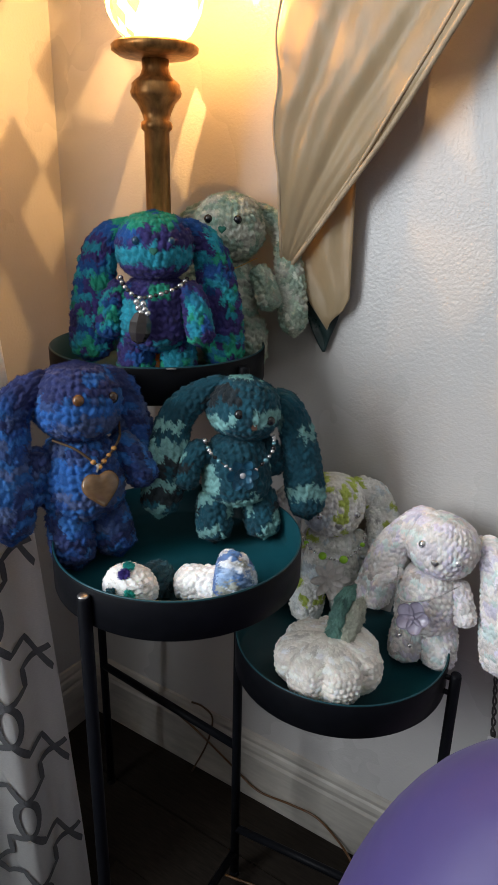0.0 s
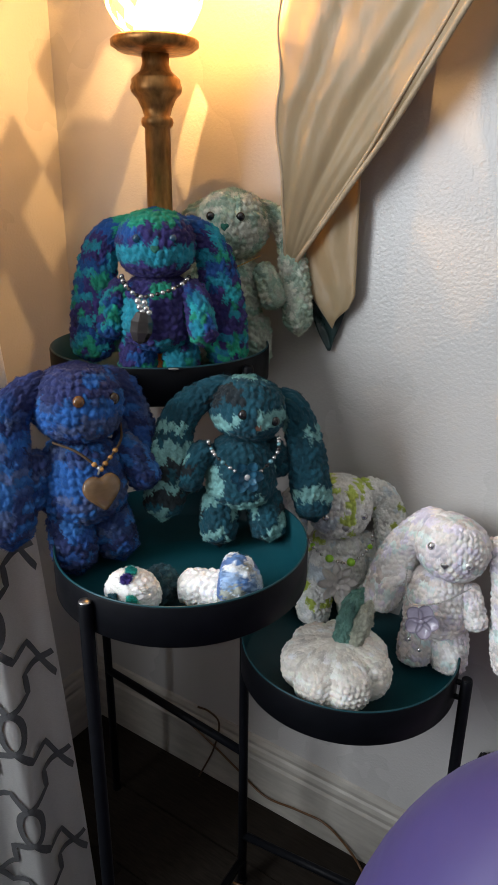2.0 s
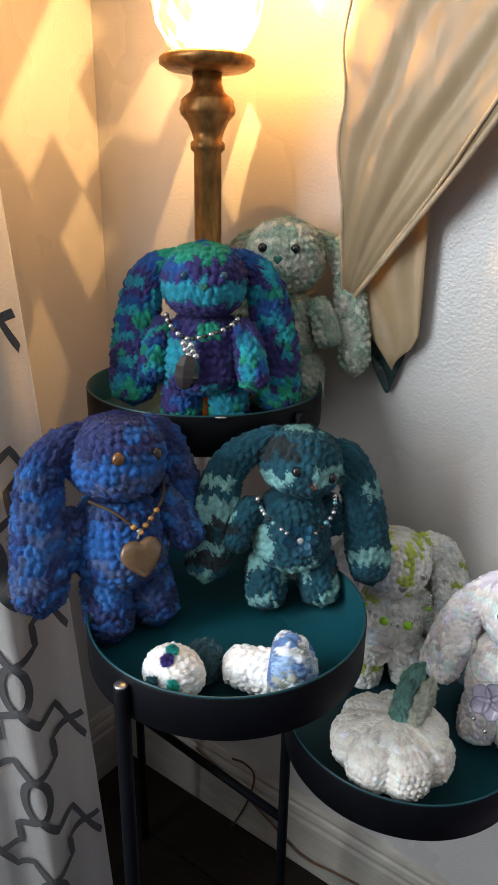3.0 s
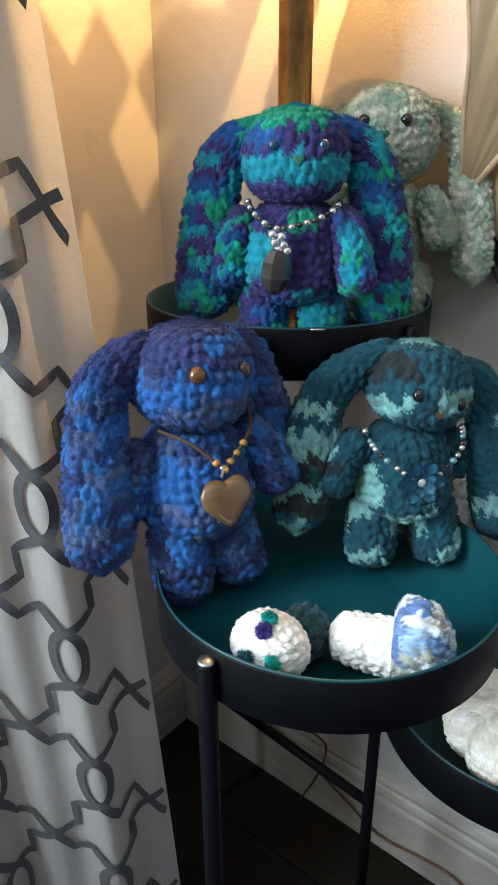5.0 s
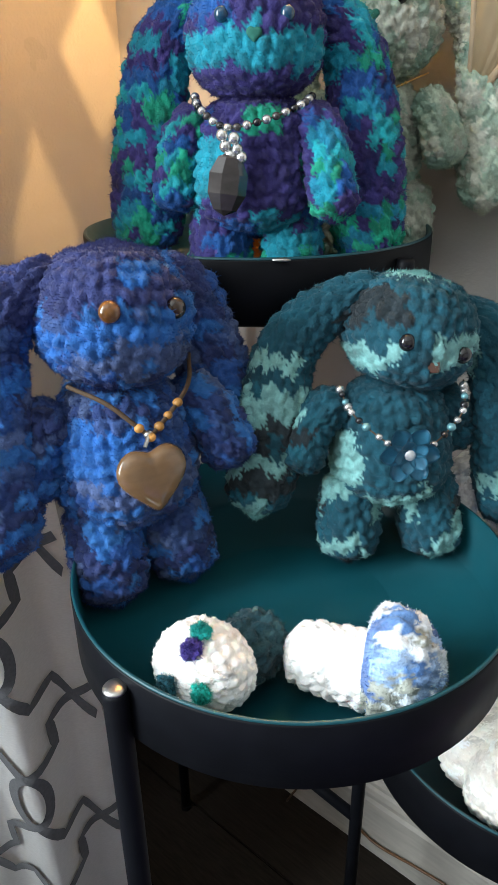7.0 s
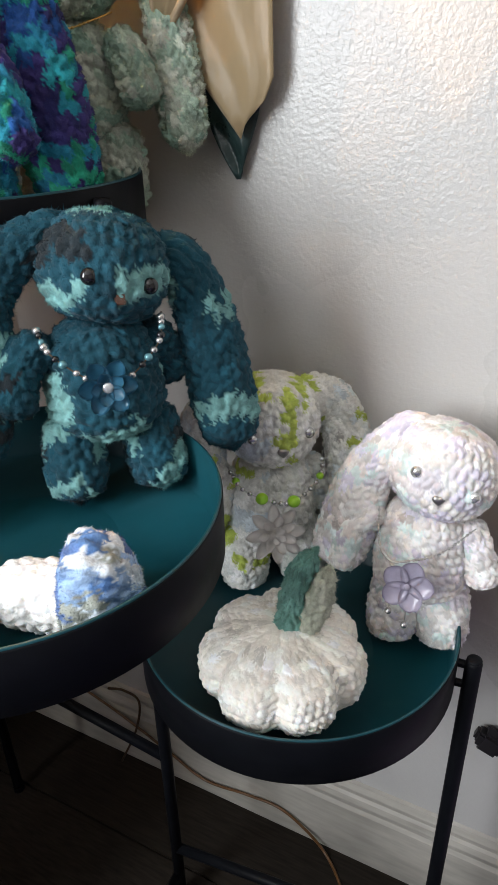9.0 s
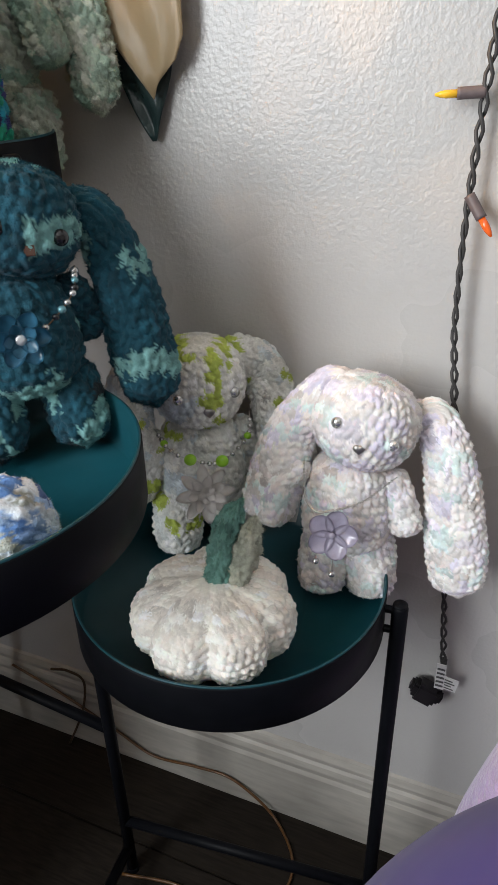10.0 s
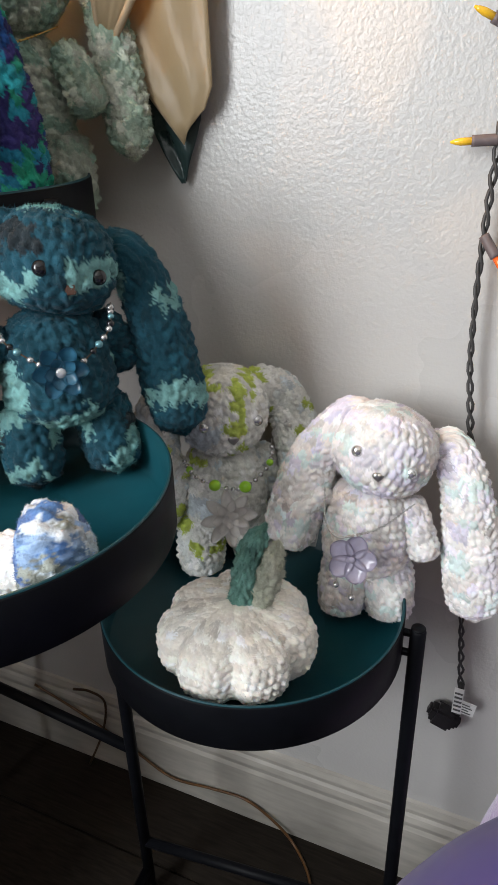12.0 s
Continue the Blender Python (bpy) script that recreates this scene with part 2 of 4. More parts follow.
def lathe(profile, n=48, squash=None):
    """Turns (radius, height) pairs about z."""
    bm = bmesh.new()
    rings = []
    for r, z in profile:
        if r < 1e-5:
            rings.append([bm.verts.new((0, 0, z))])
        else:
            rings.append([bm.verts.new((r * math.cos(2 * math.pi * k / n), r * math.sin(2 * math.pi * k / n), z)) for k in range(n)])
    for a, b in zip(rings, rings[1:]):
        for k in range(n):
            j = (k + 1) % n
            if len(a) == 1 and len(b) == 1:
                continue
            if len(a) == 1:
                bm.faces.new((a[0], b[j], b[k]))
            elif len(b) == 1:
                bm.faces.new((a[k], a[j], b[0]))
            else:
                bm.faces.new((a[k], a[j], b[j], b[k]))
    bmesh.ops.recalc_face_normals(bm, faces=bm.faces)
    return bm


def smooth_line(points, steps=10):
    """A Catmull-Rom line through the points."""
    p = [Vector(q) for q in points]
    p = [2 * p[0] - p[1]] + p + [2 * p[-1] - p[-2]]
    out = []
    for i in range(1, len(p) - 2):
        for k in range(steps):
            t = k / steps
            out.append(0.5 * (2 * p[i] + (p[i + 1] - p[i - 1]) * t + (2 * p[i - 1] - 5 * p[i] + 4 * p[i + 1] - p[i + 2]) * t * t
                              + (3 * p[i] - p[i - 1] - 3 * p[i + 1] + p[i + 2]) * t ** 3))
    return out + [p[-2]]


def tube(line, radius, n=8, bm=None):
    bm = bm or bmesh.new()
    line = [Vector(q) for q in line]
    side = None
    rings = []
    for i, q in enumerate(line):
        way = (line[min(i + 1, len(line) - 1)] - line[max(i - 1, 0)]).normalized()
        side = way.orthogonal() if side is None else side - way * side.dot(way)
        side.normalize()
        up = way.cross(side)
        r = radius(i / (len(line) - 1)) if callable(radius) else radius
        rings.append([bm.verts.new(q + r * (math.cos(2 * math.pi * k / n) * side + math.sin(2 * math.pi * k / n) * up)) for k in range(n)])
    for a, b in zip(rings, rings[1:]):
        for k in range(n):
            bm.faces.new((a[k], a[(k + 1) % n], b[(k + 1) % n], b[k]))
    bm.faces.new(rings[0][::-1])
    bm.faces.new(rings[-1])
    return bm


def ball(at, r, squash=(1, 1, 1), u=16, v=10, turn=None):
    bm = bmesh.new()
    bmesh.ops.create_uvsphere(bm, u_segments=u, v_segments=v, radius=r)
    m = Matrix.Translation(at) @ (turn or Matrix()) @ Matrix.Diagonal((*squash, 1))
    bmesh.ops.transform(bm, verts=bm.verts, matrix=m)
    return bm


# crochet
STITCH = 0.0093


class Yarn:
    """A variegated yarn: runs of colour, stitch after stitch."""

    def __init__(self, colors, seed=1, size=0.0145, bands=()):
        self.rng = np.random.default_rng(seed)
        self.colors, self.size, self.bands = [np.array(c) for c in colors], size, bands

    def patches(self, where):
        """A colour for each stitch: clumps of neighbouring stitches share one."""
        size = self.size
        n = max(4, int(len(where) * STITCH * STITCH / (size * size) * 1.15))
        seeds = where[self.rng.integers(len(where), size=n)]
        kinds = self.rng.integers(len(self.colors), size=n)
        jitter = where + self.rng.standard_normal(where.shape) * 0.0022
        stretch = np.array([0.52, 0.52, 1.95])
        near = np.argmin((((jitter[:, None, :] - seeds[None]) * stretch) ** 2).sum(2), axis=1)
        out = np.array(self.colors)[kinds[near]]
        for x0, x1, z0, z1, c in self.bands:
            inside = (jitter[:, 0] > x0) & (jitter[:, 0] < x1) & (jitter[:, 2] > z0) & (jitter[:, 2] < z1) & (jitter[:, 1] < 0.022)
            out[inside] = c
        return np.clip(out * (1 + 0.13 * self.rng.standard_normal((len(where), 1))), 0.002, 0.95)


def crochet(name, line, radii, yarn, parent=None, label="", flat=1.0, front=(0, -1, 0), stitch=STITCH, puff=0.0034, lobes=None, fine=6, fuzz=1.6, pile=1.0):
    """A stuffed crocheted form round a line: rounds of puffy stitches, closed at both ends. radii: radius along the line.
    flat: thickness across the front direction, as a share of the width."""
    pts = np.array([tuple(p) for p in smooth_line(line, 16)])
    seg = np.linalg.norm(np.diff(pts, axis=0), axis=1)
    s = np.concatenate([[0], np.cumsum(seg)])
    total = s[-1]
    rad = np.array(radii, float)
    rk = np.linspace(0, 1, len(rad))
    # round ends: walk the outline by arc length
    tt = np.linspace(0, 1, 240)
    tt = 0.5 - 0.5 * np.cos(np.pi * tt)
    rr = np.interp(tt, rk, rad)
    # smooth the radius profile a little
    prof = np.stack([tt * total, rr], 1)
    arc = np.concatenate([[0], np.cumsum(np.linalg.norm(np.diff(prof, axis=0), axis=1))])
    rows = max(3, int(round(arc[-1] / stitch)))
    nv = rows * fine + 1
    aa = np.linspace(0, arc[-1], nv)
    tv = np.interp(aa, arc, tt)
    rv = np.interp(aa, arc, rr)
    m_max = max(6, int(round(2 * np.pi * rv.max() / stitch)))
    nu = m_max * fine
    centre = np.stack([np.interp(tv * total, s, pts[:, k]) for k in range(3)], 1)
    way = np.gradient(centre, axis=0)
    for i in range(nv):
        if np.linalg.norm(way[i]) < 1e-7:
            way[i] = way[i - 1] if i else pts[1] - pts[0]
    way /= np.linalg.norm(way, axis=1)[:, None]
    f = np.array(front, float)
    side = np.cross(way, f)
    side /= np.linalg.norm(side, axis=1)[:, None] + 1e-9
    fwd = np.cross(side, way)
    th = np.linspace(0, 2 * np.pi, nu, endpoint=False)
    rng = yarn.rng
    count = np.array([max(5, int(round(2 * np.pi * np.interp((i + 0.5) / rows * arc[-1], arc, rr) / stitch))) for i in range(rows)])
    start = np.concatenate([[0], np.cumsum(count)])
    shift = 0.5 * (np.arange(rows) % 2) + rng.random(rows) * 0.4
    jit = rng.random((rows, m_max + 4)) * 0.6 + 0.70
    ph = rng.random(3) * 6.28
    zig = np.abs(2 * ((th / (2 * np.pi) * m_max) % 1) - 1)
    wob = 0.26 * np.sin(3 * th + ph[0]) + 0.20 * np.sin(7 * th + ph[1]) + 0.16 * np.sin(13 * th + ph[2])
    drift = th / (2 * np.pi) - 0.5
    row_f = np.linspace(0, rows, nv)[:, None] + (0.20 * zig + wob + drift - 0.3)[None, :] * np.clip(np.minimum(np.arange(nv), nv - 1 - np.arange(nv)) / (2.0 * fine), 0, 1)[:, None]
    row_f = np.clip(row_f, 0, rows - 1e-4)
    row = row_f.astype(int)
    a = row_f - row
    B = th[None, :] / (2 * np.pi) * count[row] + shift[row] + 0.16 * np.abs(a - 0.5) * 2
    k = np.floor(B).astype(int)
    b = B - k
    k = k % count[row]
    A = a
    height = (np.sin(np.pi * A) * np.sin(np.pi * b)) ** 0.75
    lobe = 1 + 0.10 * np.cos(2 * np.pi * (2 * b + A))
    h = puff * height * lobe * jit[row, k]
    R = rv[:, None] * (np.ones_like(h))
    if lobes:
        R = R * (1 - lobes[1] * (0.5 + 0.5 * np.cos(lobes[0] * th))[None, :] ** 4)
    fade = np.clip(rv / (0.35 * rv.max()), 0, 1)[:, None]
    R = R + h * fade - puff * 0.6 * fade
    P = centre[:, None, :] + (R * np.cos(th))[:, :, None] * side[:, None, :] + (R * flat * np.sin(th))[:, :, None] * fwd[:, None, :]
    low = np.array([[noise.noise(Vector(q) * 38) + 1.15 * noise.noise(Vector(q) * 250) + 0.5 * noise.noise(Vector(q) * 520) for q in line] for line in P])
    out = P - centre[:, None, :]
    out /= np.linalg.norm(out, axis=2)[:, :, None] + 1e-6
    P = P + out * (low * 0.0014 * pile + rng.standard_normal((nv, nu)) * 0.00018)[:, :, None] * fade[:, :, None]
    ids = start[row] + k
    flat_ids, where_first = np.unique(ids, return_index=True)
    cols = np.zeros((int(start[-1]) + m_max + 4, 3))
    cols[flat_ids] = yarn.patches(P.reshape(-1, 3)[where_first])
    # ragged colour edges where fibres of neighbouring stitches cross
    row2 = np.clip(row_f + 0.13 * rng.standard_normal(row_f.shape), 0, rows - 1e-4).astype(int)
    k2 = np.floor(th[None, :] / (2 * np.pi) * count[row2] + shift[row2] + 0.13 * rng.standard_normal(row_f.shape)).astype(int) % count[row2]
    ids2 = start[row2] + k2
    missing = cols[ids2].sum(2) == 0
    C = np.where(missing[:, :, None], cols[ids], cols[ids2])
    # ends
    verts = np.concatenate([P.reshape(-1, 3), [centre[0] - way[0] * puff * 0.2], [centre[-1] + way[-1] * puff * 0.2]])
    colors = np.concatenate([C.reshape(-1, 3), C[1, :1], C[-2, :1]])
    i, j = np.meshgrid(np.arange(nv - 1), np.arange(nu), indexing="ij")
    j2 = (j + 1) % nu
    quads = np.stack([i * nu + j, i * nu + j2, (i + 1) * nu + j2, (i + 1) * nu + j], -1).reshape(-1, 4)
    # short chenille fibres standing off the yarn
    n_f = int(nv * nu * fuzz)
    fi, fj = rng.integers(1, nv - 1, n_f), rng.integers(0, nu, n_f)
    root = P[fi, fj]
    du = P[fi, (fj + 1) % nu] - P[fi, fj - 1]
    dv = P[np.minimum(fi + 1, nv - 1), fj] - P[fi - 1, fj]
    nrm = np.cross(du, dv)
    nrm /= np.linalg.norm(nrm, axis=1)[:, None] + 1e-12
    nrm *= np.sign((nrm * out[fi, fj]).sum(1))[:, None]
    lean = rng.standard_normal((n_f, 3))
    tip = root + (nrm + 0.55 * lean) * (0.0007 + 0.0011 * rng.random((n_f, 1))) * pile
    wide = np.cross(nrm, rng.standard_normal((n_f, 3)))
    wide *= 0.00022 / (np.linalg.norm(wide, axis=1)[:, None] + 1e-9)
    base = len(verts)
    verts = np.concatenate([verts, np.stack([root - wide, root + wide, tip], 1).reshape(-1, 3)])
    fc = C[fi, fj] * (1.0 + 0.3 * rng.random((n_f, 1)))
    colors = np.concatenate([colors, np.repeat(np.clip(fc, 0, 0.95), 3, axis=0)])
    hairs = (base + np.arange(n_f * 3).reshape(-1, 3)).tolist()
    me = bpy.data.meshes.new(name)
    caps = hairs + [(nv * nu, (q + 1) % nu, q) for q in range(nu)] + [(nv * nu + 1, (nv - 1) * nu + q, (nv - 1) * nu + (q + 1) % nu) for q in range(nu)]
    me.from_pydata(verts.tolist(), [], quads.tolist() + caps)
    at = me.color_attributes.new("yarn", "FLOAT_COLOR", "POINT")
    at.data.foreach_set("color", np.concatenate([colors, np.ones((len(colors), 1))], 1).astype(np.float32).ravel())
    me.polygons.foreach_set("use_smooth", [True] * len(me.polygons))
    me.materials.append(PALEYARN if min(float(np.mean(c)) for c in yarn.colors) > 0.6 else YARN)
    me.materials.append(FIBRE)
    which = np.zeros(len(me.polygons), np.int32)
    which[len(quads):len(quads) + n_f] = 1
    me.polygons.foreach_set("material_index", which)
    ob = new(name, me)
    ob.parent = parent
    if label:
        ob["label"] = label
    return ob


def round_profile(r, n=13, power=2.0, shift=0.0):
    """Radii of an egg along its axis."""
    out = []
    for i in range(n):
        x = i / (n - 1) * 2 - 1
        out.append(r * max(0.0, 1 - abs(x) ** power) ** (1 / power) * (1 - shift * x))
    return out


def capsule(r0, r1, length, n=17):
    """Radii of a sausage with round ends from r0 to r1."""
    out = []
    for i in range(n):
        d = i / (n - 1) * length
        r = r0 + (r1 - r0) * i / (n - 1)
        e = min(d, length - d)
        out.append(r * math.sqrt(max(0, 1 - max(0, 1 - e / r) ** 2)))
    return out


# ---- the room ----
def wall_box(name, a0, o0, z0, a1, o1, z1, mat, parent=None, bevel=0.0):
    return part(name, box(a0, o0, z0, a1, o1, z1, bevel, ROOM), mat, parent)


SIZE_A, SIZE_O, THICK = 3.0, 3.2, 0.12
tagged(wall_box("wall_north", -THICK, -THICK, FLOOR - 0.05, SIZE_A + THICK, 0, CEILING, WALL), "off-white wall with rough knockdown plaster texture", "wall", kind="structure")
w = thing("wall_west", "off-white textured wall with a window opening", "wall", kind="structure")
for q in ((-THICK, 0, FLOOR - 0.05, 0, WIN_A, CEILING), (-THICK, WIN_B, FLOOR - 0.05, 0, SIZE_O, CEILING),
          (-THICK, WIN_A, FLOOR - 0.05, 0, WIN_B, WIN_LO), (-THICK, WIN_A, WIN_HI, 0, WIN_B, CEILING)):
    wall_box("wall_section", *q, WALL, w)
# added walls out of view: they close the room and hold down the fill
tagged(wall_box("wall_south", -THICK, SIZE_O, FLOOR - 0.05, SIZE_A + THICK, SIZE_O + THICK, CEILING, FARWALL), "unseen wall behind the viewer, dark taupe to cut bounced light", "wall", kind="structure")
tagged(wall_box("wall_east", SIZE_A, 0, FLOOR - 0.05, SIZE_A + THICK, SIZE_O, CEILING, FARWALL), "unseen side wall, dark taupe to cut bounced light", "wall", kind="structure")
tagged(wall_box("ceiling", -THICK, -THICK, CEILING, SIZE_A + THICK, SIZE_O + THICK, CEILING + 0.1, CEIL), "plain white ceiling", "ceiling", kind="structure")
floor = tagged(wall_box("floor", 0, 0, FLOOR - 0.05, SIZE_A, SIZE_O, FLOOR - 0.004, GAP), "dark grey-brown wood plank floor", "floor", kind="structure")


def moulding(name, a0, a1, horizontal=True):
    """Baseboard with a stepped, rounded top."""
    prof = [(0, FLOOR), (0.014, FLOOR), (0.014, FLOOR + 0.098), (0.011, FLOOR + 0.104), (0.012, FLOOR + 0.112), (0.010, FLOOR + 0.120),
            (0.007, FLOOR + 0.124), (0.0075, FLOOR + 0.131), (0.004, FLOOR + 0.140), (0, FLOOR + 0.142)]
    verts, faces = [], []
    for e in (a0, a1):
        for o, z in prof:
            verts.append(room(e, o, z) if horizontal else room(o, e, z))
    n = len(prof)
    for k in range(n - 1):
        faces.append((k, k + 1, n + k + 1, n + k))
    bm = grid_mesh(verts, faces + [tuple(range(n)), tuple(range(2 * n - 1, n - 1, -1))])
    bmesh.ops.recalc_face_normals(bm, faces=bm.faces)
    return part(name, bm, TRIM)


tagged(moulding("baseboard", 0.0, SIZE_A), "scuffed white moulded baseboard along the wall", "baseboard", kind="structure")
tagged(moulding("baseboard", 0.016, SIZE_O, False), "white moulded baseboard under the window", "baseboard", kind="structure")

window = thing("window_1", "white framed window with daylight behind it", "window", ROOM, kind="structure")
fr = 0.045
for q in ((WIN_A, WIN_LO, WIN_A + fr, WIN_HI), (WIN_B - fr, WIN_LO, WIN_B, WIN_HI), (WIN_A + fr, WIN_LO, WIN_B - fr, WIN_LO + fr),
          (WIN_A + fr, WIN_HI - fr, WIN_B - fr, WIN_HI), (WIN_A + fr, (WIN_LO + WIN_HI) / 2 - 0.02, WIN_B - fr, (WIN_LO + WIN_HI) / 2 + 0.02)):
    part("window_frame", box(-0.10, q[0], q[1], -0.06, q[2], q[3], 0.004), TRIM, window)
part("window_sill", box(-0.055, WIN_A - 0.04, WIN_LO - 0.022, 0.05, WIN_B + 0.04, WIN_LO, 0.004), TRIM, window)
for z0, z1 in ((WIN_LO + fr, (WIN_LO + WIN_HI) / 2 - 0.02), ((WIN_LO + WIN_HI) / 2 + 0.02, WIN_HI - fr)):
    p = part("pane", box(-0.083, WIN_A + fr, z0, -0.078, WIN_B - fr, z1), PANE, window)
    p.visible_shadow = False
tagged(part("ground", box(-60, -60, -0.6, 60, 60, -0.5), GROUND), "plain ground outside the window", "ground", kind="structure")


# ---- plant stand ----
RIM_TOP = {"mid": (-0.069, 0.686, 0.683, 0.138), "top": (-0.118, 0.918, 0.849, 0.144), "right": (0.135, 0.765, 0.499, 0.140)}
stand = thing("plant_stand", "three-tier black metal plant stand with teal trays", "plant stand")
RIM_H = 0.046
for key, (x, y, z, r) in RIM_TOP.items():
    RIM_LOW = 0.049 if key == "right" else RIM_H
    prof = [(0, -RIM_LOW), (r - 0.004, -RIM_LOW), (r, -RIM_LOW + 0.004), (r, -0.001), (r - 0.0006, 0), (r - 0.0018, 0), (r - 0.0024, -0.001),
            (r - 0.0024, -RIM_H + 0.002), (0, -RIM_H + 0.002)]
    t = part("tray", lathe(prof, 96), BLACK, stand, "black rimmed round metal tray", True)
    t.location = (x, y, z)
    q = r - 0.0026
    t2 = part("tray_lining", lathe([(0, -RIM_H + 0.0045), (q - 0.006, -RIM_H + 0.0045), (q - 0.001, -RIM_H + 0.009), (q - 0.0002, 0.0010), (q + 0.0008, 0.0016), (q + 0.0020, 0.0012), (q + 0.0016, -0.0006),
                                    (q - 0.0004, -RIM_H + 0.006), (0, -RIM_H + 0.003)], 96), TEAL, t, "matt teal enamel tray inside", True)
MID_Z, TOP_Z, RIGHT_Z = (RIM_TOP[k][2] - RIM_H + 0.0045 for k in ("mid", "top", "right"))
LEG = 0.0070
HUB = (-0.001, 0.827)
LEGS = [((-0.149, 0.568), 0.676), (HUB, 0.842), ((-0.243, 1.010), 0.842), ((0.268, 0.691), 0.494)]
for (x, y), z in LEGS:
    leg = part("leg", tube([(x, y, FLOOR + 0.006), (x, y, 0.25), (x, y, z - 0.003), (x, y, z)], lambda u: LEG if u < 0.99 else LEG * 0.8, 16), BLACK, stand, "", True)
    part("foot_cap", tube([(x, y, FLOOR), (x, y, FLOOR + 0.008)], LEG * 1.15, 14), BLACK, leg)
for k, z in ((0, 0.676), (3, 0.494)):
    (x, y), _ = LEGS[k]
    part("cap", ball((x, y, z), LEG * 0.92, (1, 1, 0.35)), STEEL if k == 0 else BLACK, stand, "worn metal leg cap" if k == 0 else "", True)
for a, b, z in ((LEGS[0][0], HUB, FLOOR + 0.05), (LEGS[2][0], HUB, 0.242), (LEGS[3][0], HUB, FLOOR + 0.104)):
    part("crossbar", tube([(*a, z), (*b, z)], 0.0065, 14), BLACK, stand, "", True)
for (x, y), key in ((LEGS[0][0], "mid"), (HUB, "mid"), (LEGS[2][0], "top"), (HUB, "top"), (LEGS[3][0], "right"), (HUB, "right")):
    cx, cy, cz, r = RIM_TOP[key]
    d = (Vector((x, y, 0)) - Vector((cx, cy, 0)))
    e = d.normalized()
    for dz in (-0.012, -0.034):
        a = Vector((cx, cy, cz + dz)) + e * (r - 0.001)
        b = Vector((x, y, cz + dz))
        part("bolt", tube([a, b], 0.0035, 10), BLACK, stand)
part("chip", ball((-0.085, 0.7755, 0.8495), 0.004, (1.6, 0.5, 0.35)), STEEL, stand, "bare metal chip on the rim")


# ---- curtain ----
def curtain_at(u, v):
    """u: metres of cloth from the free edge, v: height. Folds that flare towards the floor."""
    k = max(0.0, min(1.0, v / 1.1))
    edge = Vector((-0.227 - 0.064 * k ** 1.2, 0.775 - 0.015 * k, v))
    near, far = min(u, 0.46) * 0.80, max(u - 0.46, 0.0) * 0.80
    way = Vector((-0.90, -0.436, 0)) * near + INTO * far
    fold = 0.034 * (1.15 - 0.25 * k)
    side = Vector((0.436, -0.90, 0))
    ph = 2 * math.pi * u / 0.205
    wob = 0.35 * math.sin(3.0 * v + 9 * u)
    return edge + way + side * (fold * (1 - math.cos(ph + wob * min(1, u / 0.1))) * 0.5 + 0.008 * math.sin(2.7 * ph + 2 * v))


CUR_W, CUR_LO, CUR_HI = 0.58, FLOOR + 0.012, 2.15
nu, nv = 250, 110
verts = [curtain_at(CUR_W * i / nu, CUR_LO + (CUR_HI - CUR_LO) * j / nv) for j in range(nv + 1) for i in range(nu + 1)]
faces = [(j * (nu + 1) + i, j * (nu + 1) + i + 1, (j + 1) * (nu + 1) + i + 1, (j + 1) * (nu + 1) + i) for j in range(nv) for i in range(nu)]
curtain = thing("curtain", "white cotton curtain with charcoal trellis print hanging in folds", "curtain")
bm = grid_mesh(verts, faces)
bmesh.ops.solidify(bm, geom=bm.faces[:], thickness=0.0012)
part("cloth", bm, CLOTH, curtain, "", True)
CELL_W, CELL_H, INK_W = 0.130, 0.160, 0.0094


def strip(bm, line, width):
    """A printed line laid on the cloth, on the side that faces the room."""
    pts = [Vector((a, b, 0)) for a, b in line]
    dense = []
    for p, q in zip(pts, pts[1:]):
        n = max(2, int((q - p).length / 0.006))
        dense += [p.lerp(q, k / n) for k in range(n)]
    dense.append(pts[-1])
    last = None
    for i, p in enumerate(dense):
        d = (dense[min(i + 1, len(dense) - 1)] - dense[max(i - 1, 0)]).normalized()
        n = Vector((-d.y, d.x, 0)) * width / 2
        if not (0.004 < p.x < CUR_W - 0.004 and CUR_LO + 0.01 < p.y < CUR_HI - 0.01):
            last = None
            continue
        pair = []
        for q in (p + n, p - n):
            s = curtain_at(q.x, q.y)
            t1 = curtain_at(q.x + 0.002, q.y) - s
            t2 = curtain_at(q.x, q.y + 0.002) - s
            nn = t1.cross(t2).normalized()
            pair.append(bm.verts.new(s + nn * INK_OFF))
        if last:
            bm.faces.new((last[0], last[1], pair[1], pair[0]))
        last = pair


def arm_line(x0, y0, x1, y1):
    d = Vector((x1 - x0, y1 - y0))
    n = Vector((-d.y, d.x)).normalized() * 0.011
    a, b, c = (Vector((x0, y0)) + d * k for k in (0.40, 0.5, 0.60))
    return [(x0, y0), tuple(a + n), tuple(c - n), (x1, y1)]


INK_OFF = -0.0032
bm = bmesh.new()
OV_H, OV_W = 0.060, 0.031
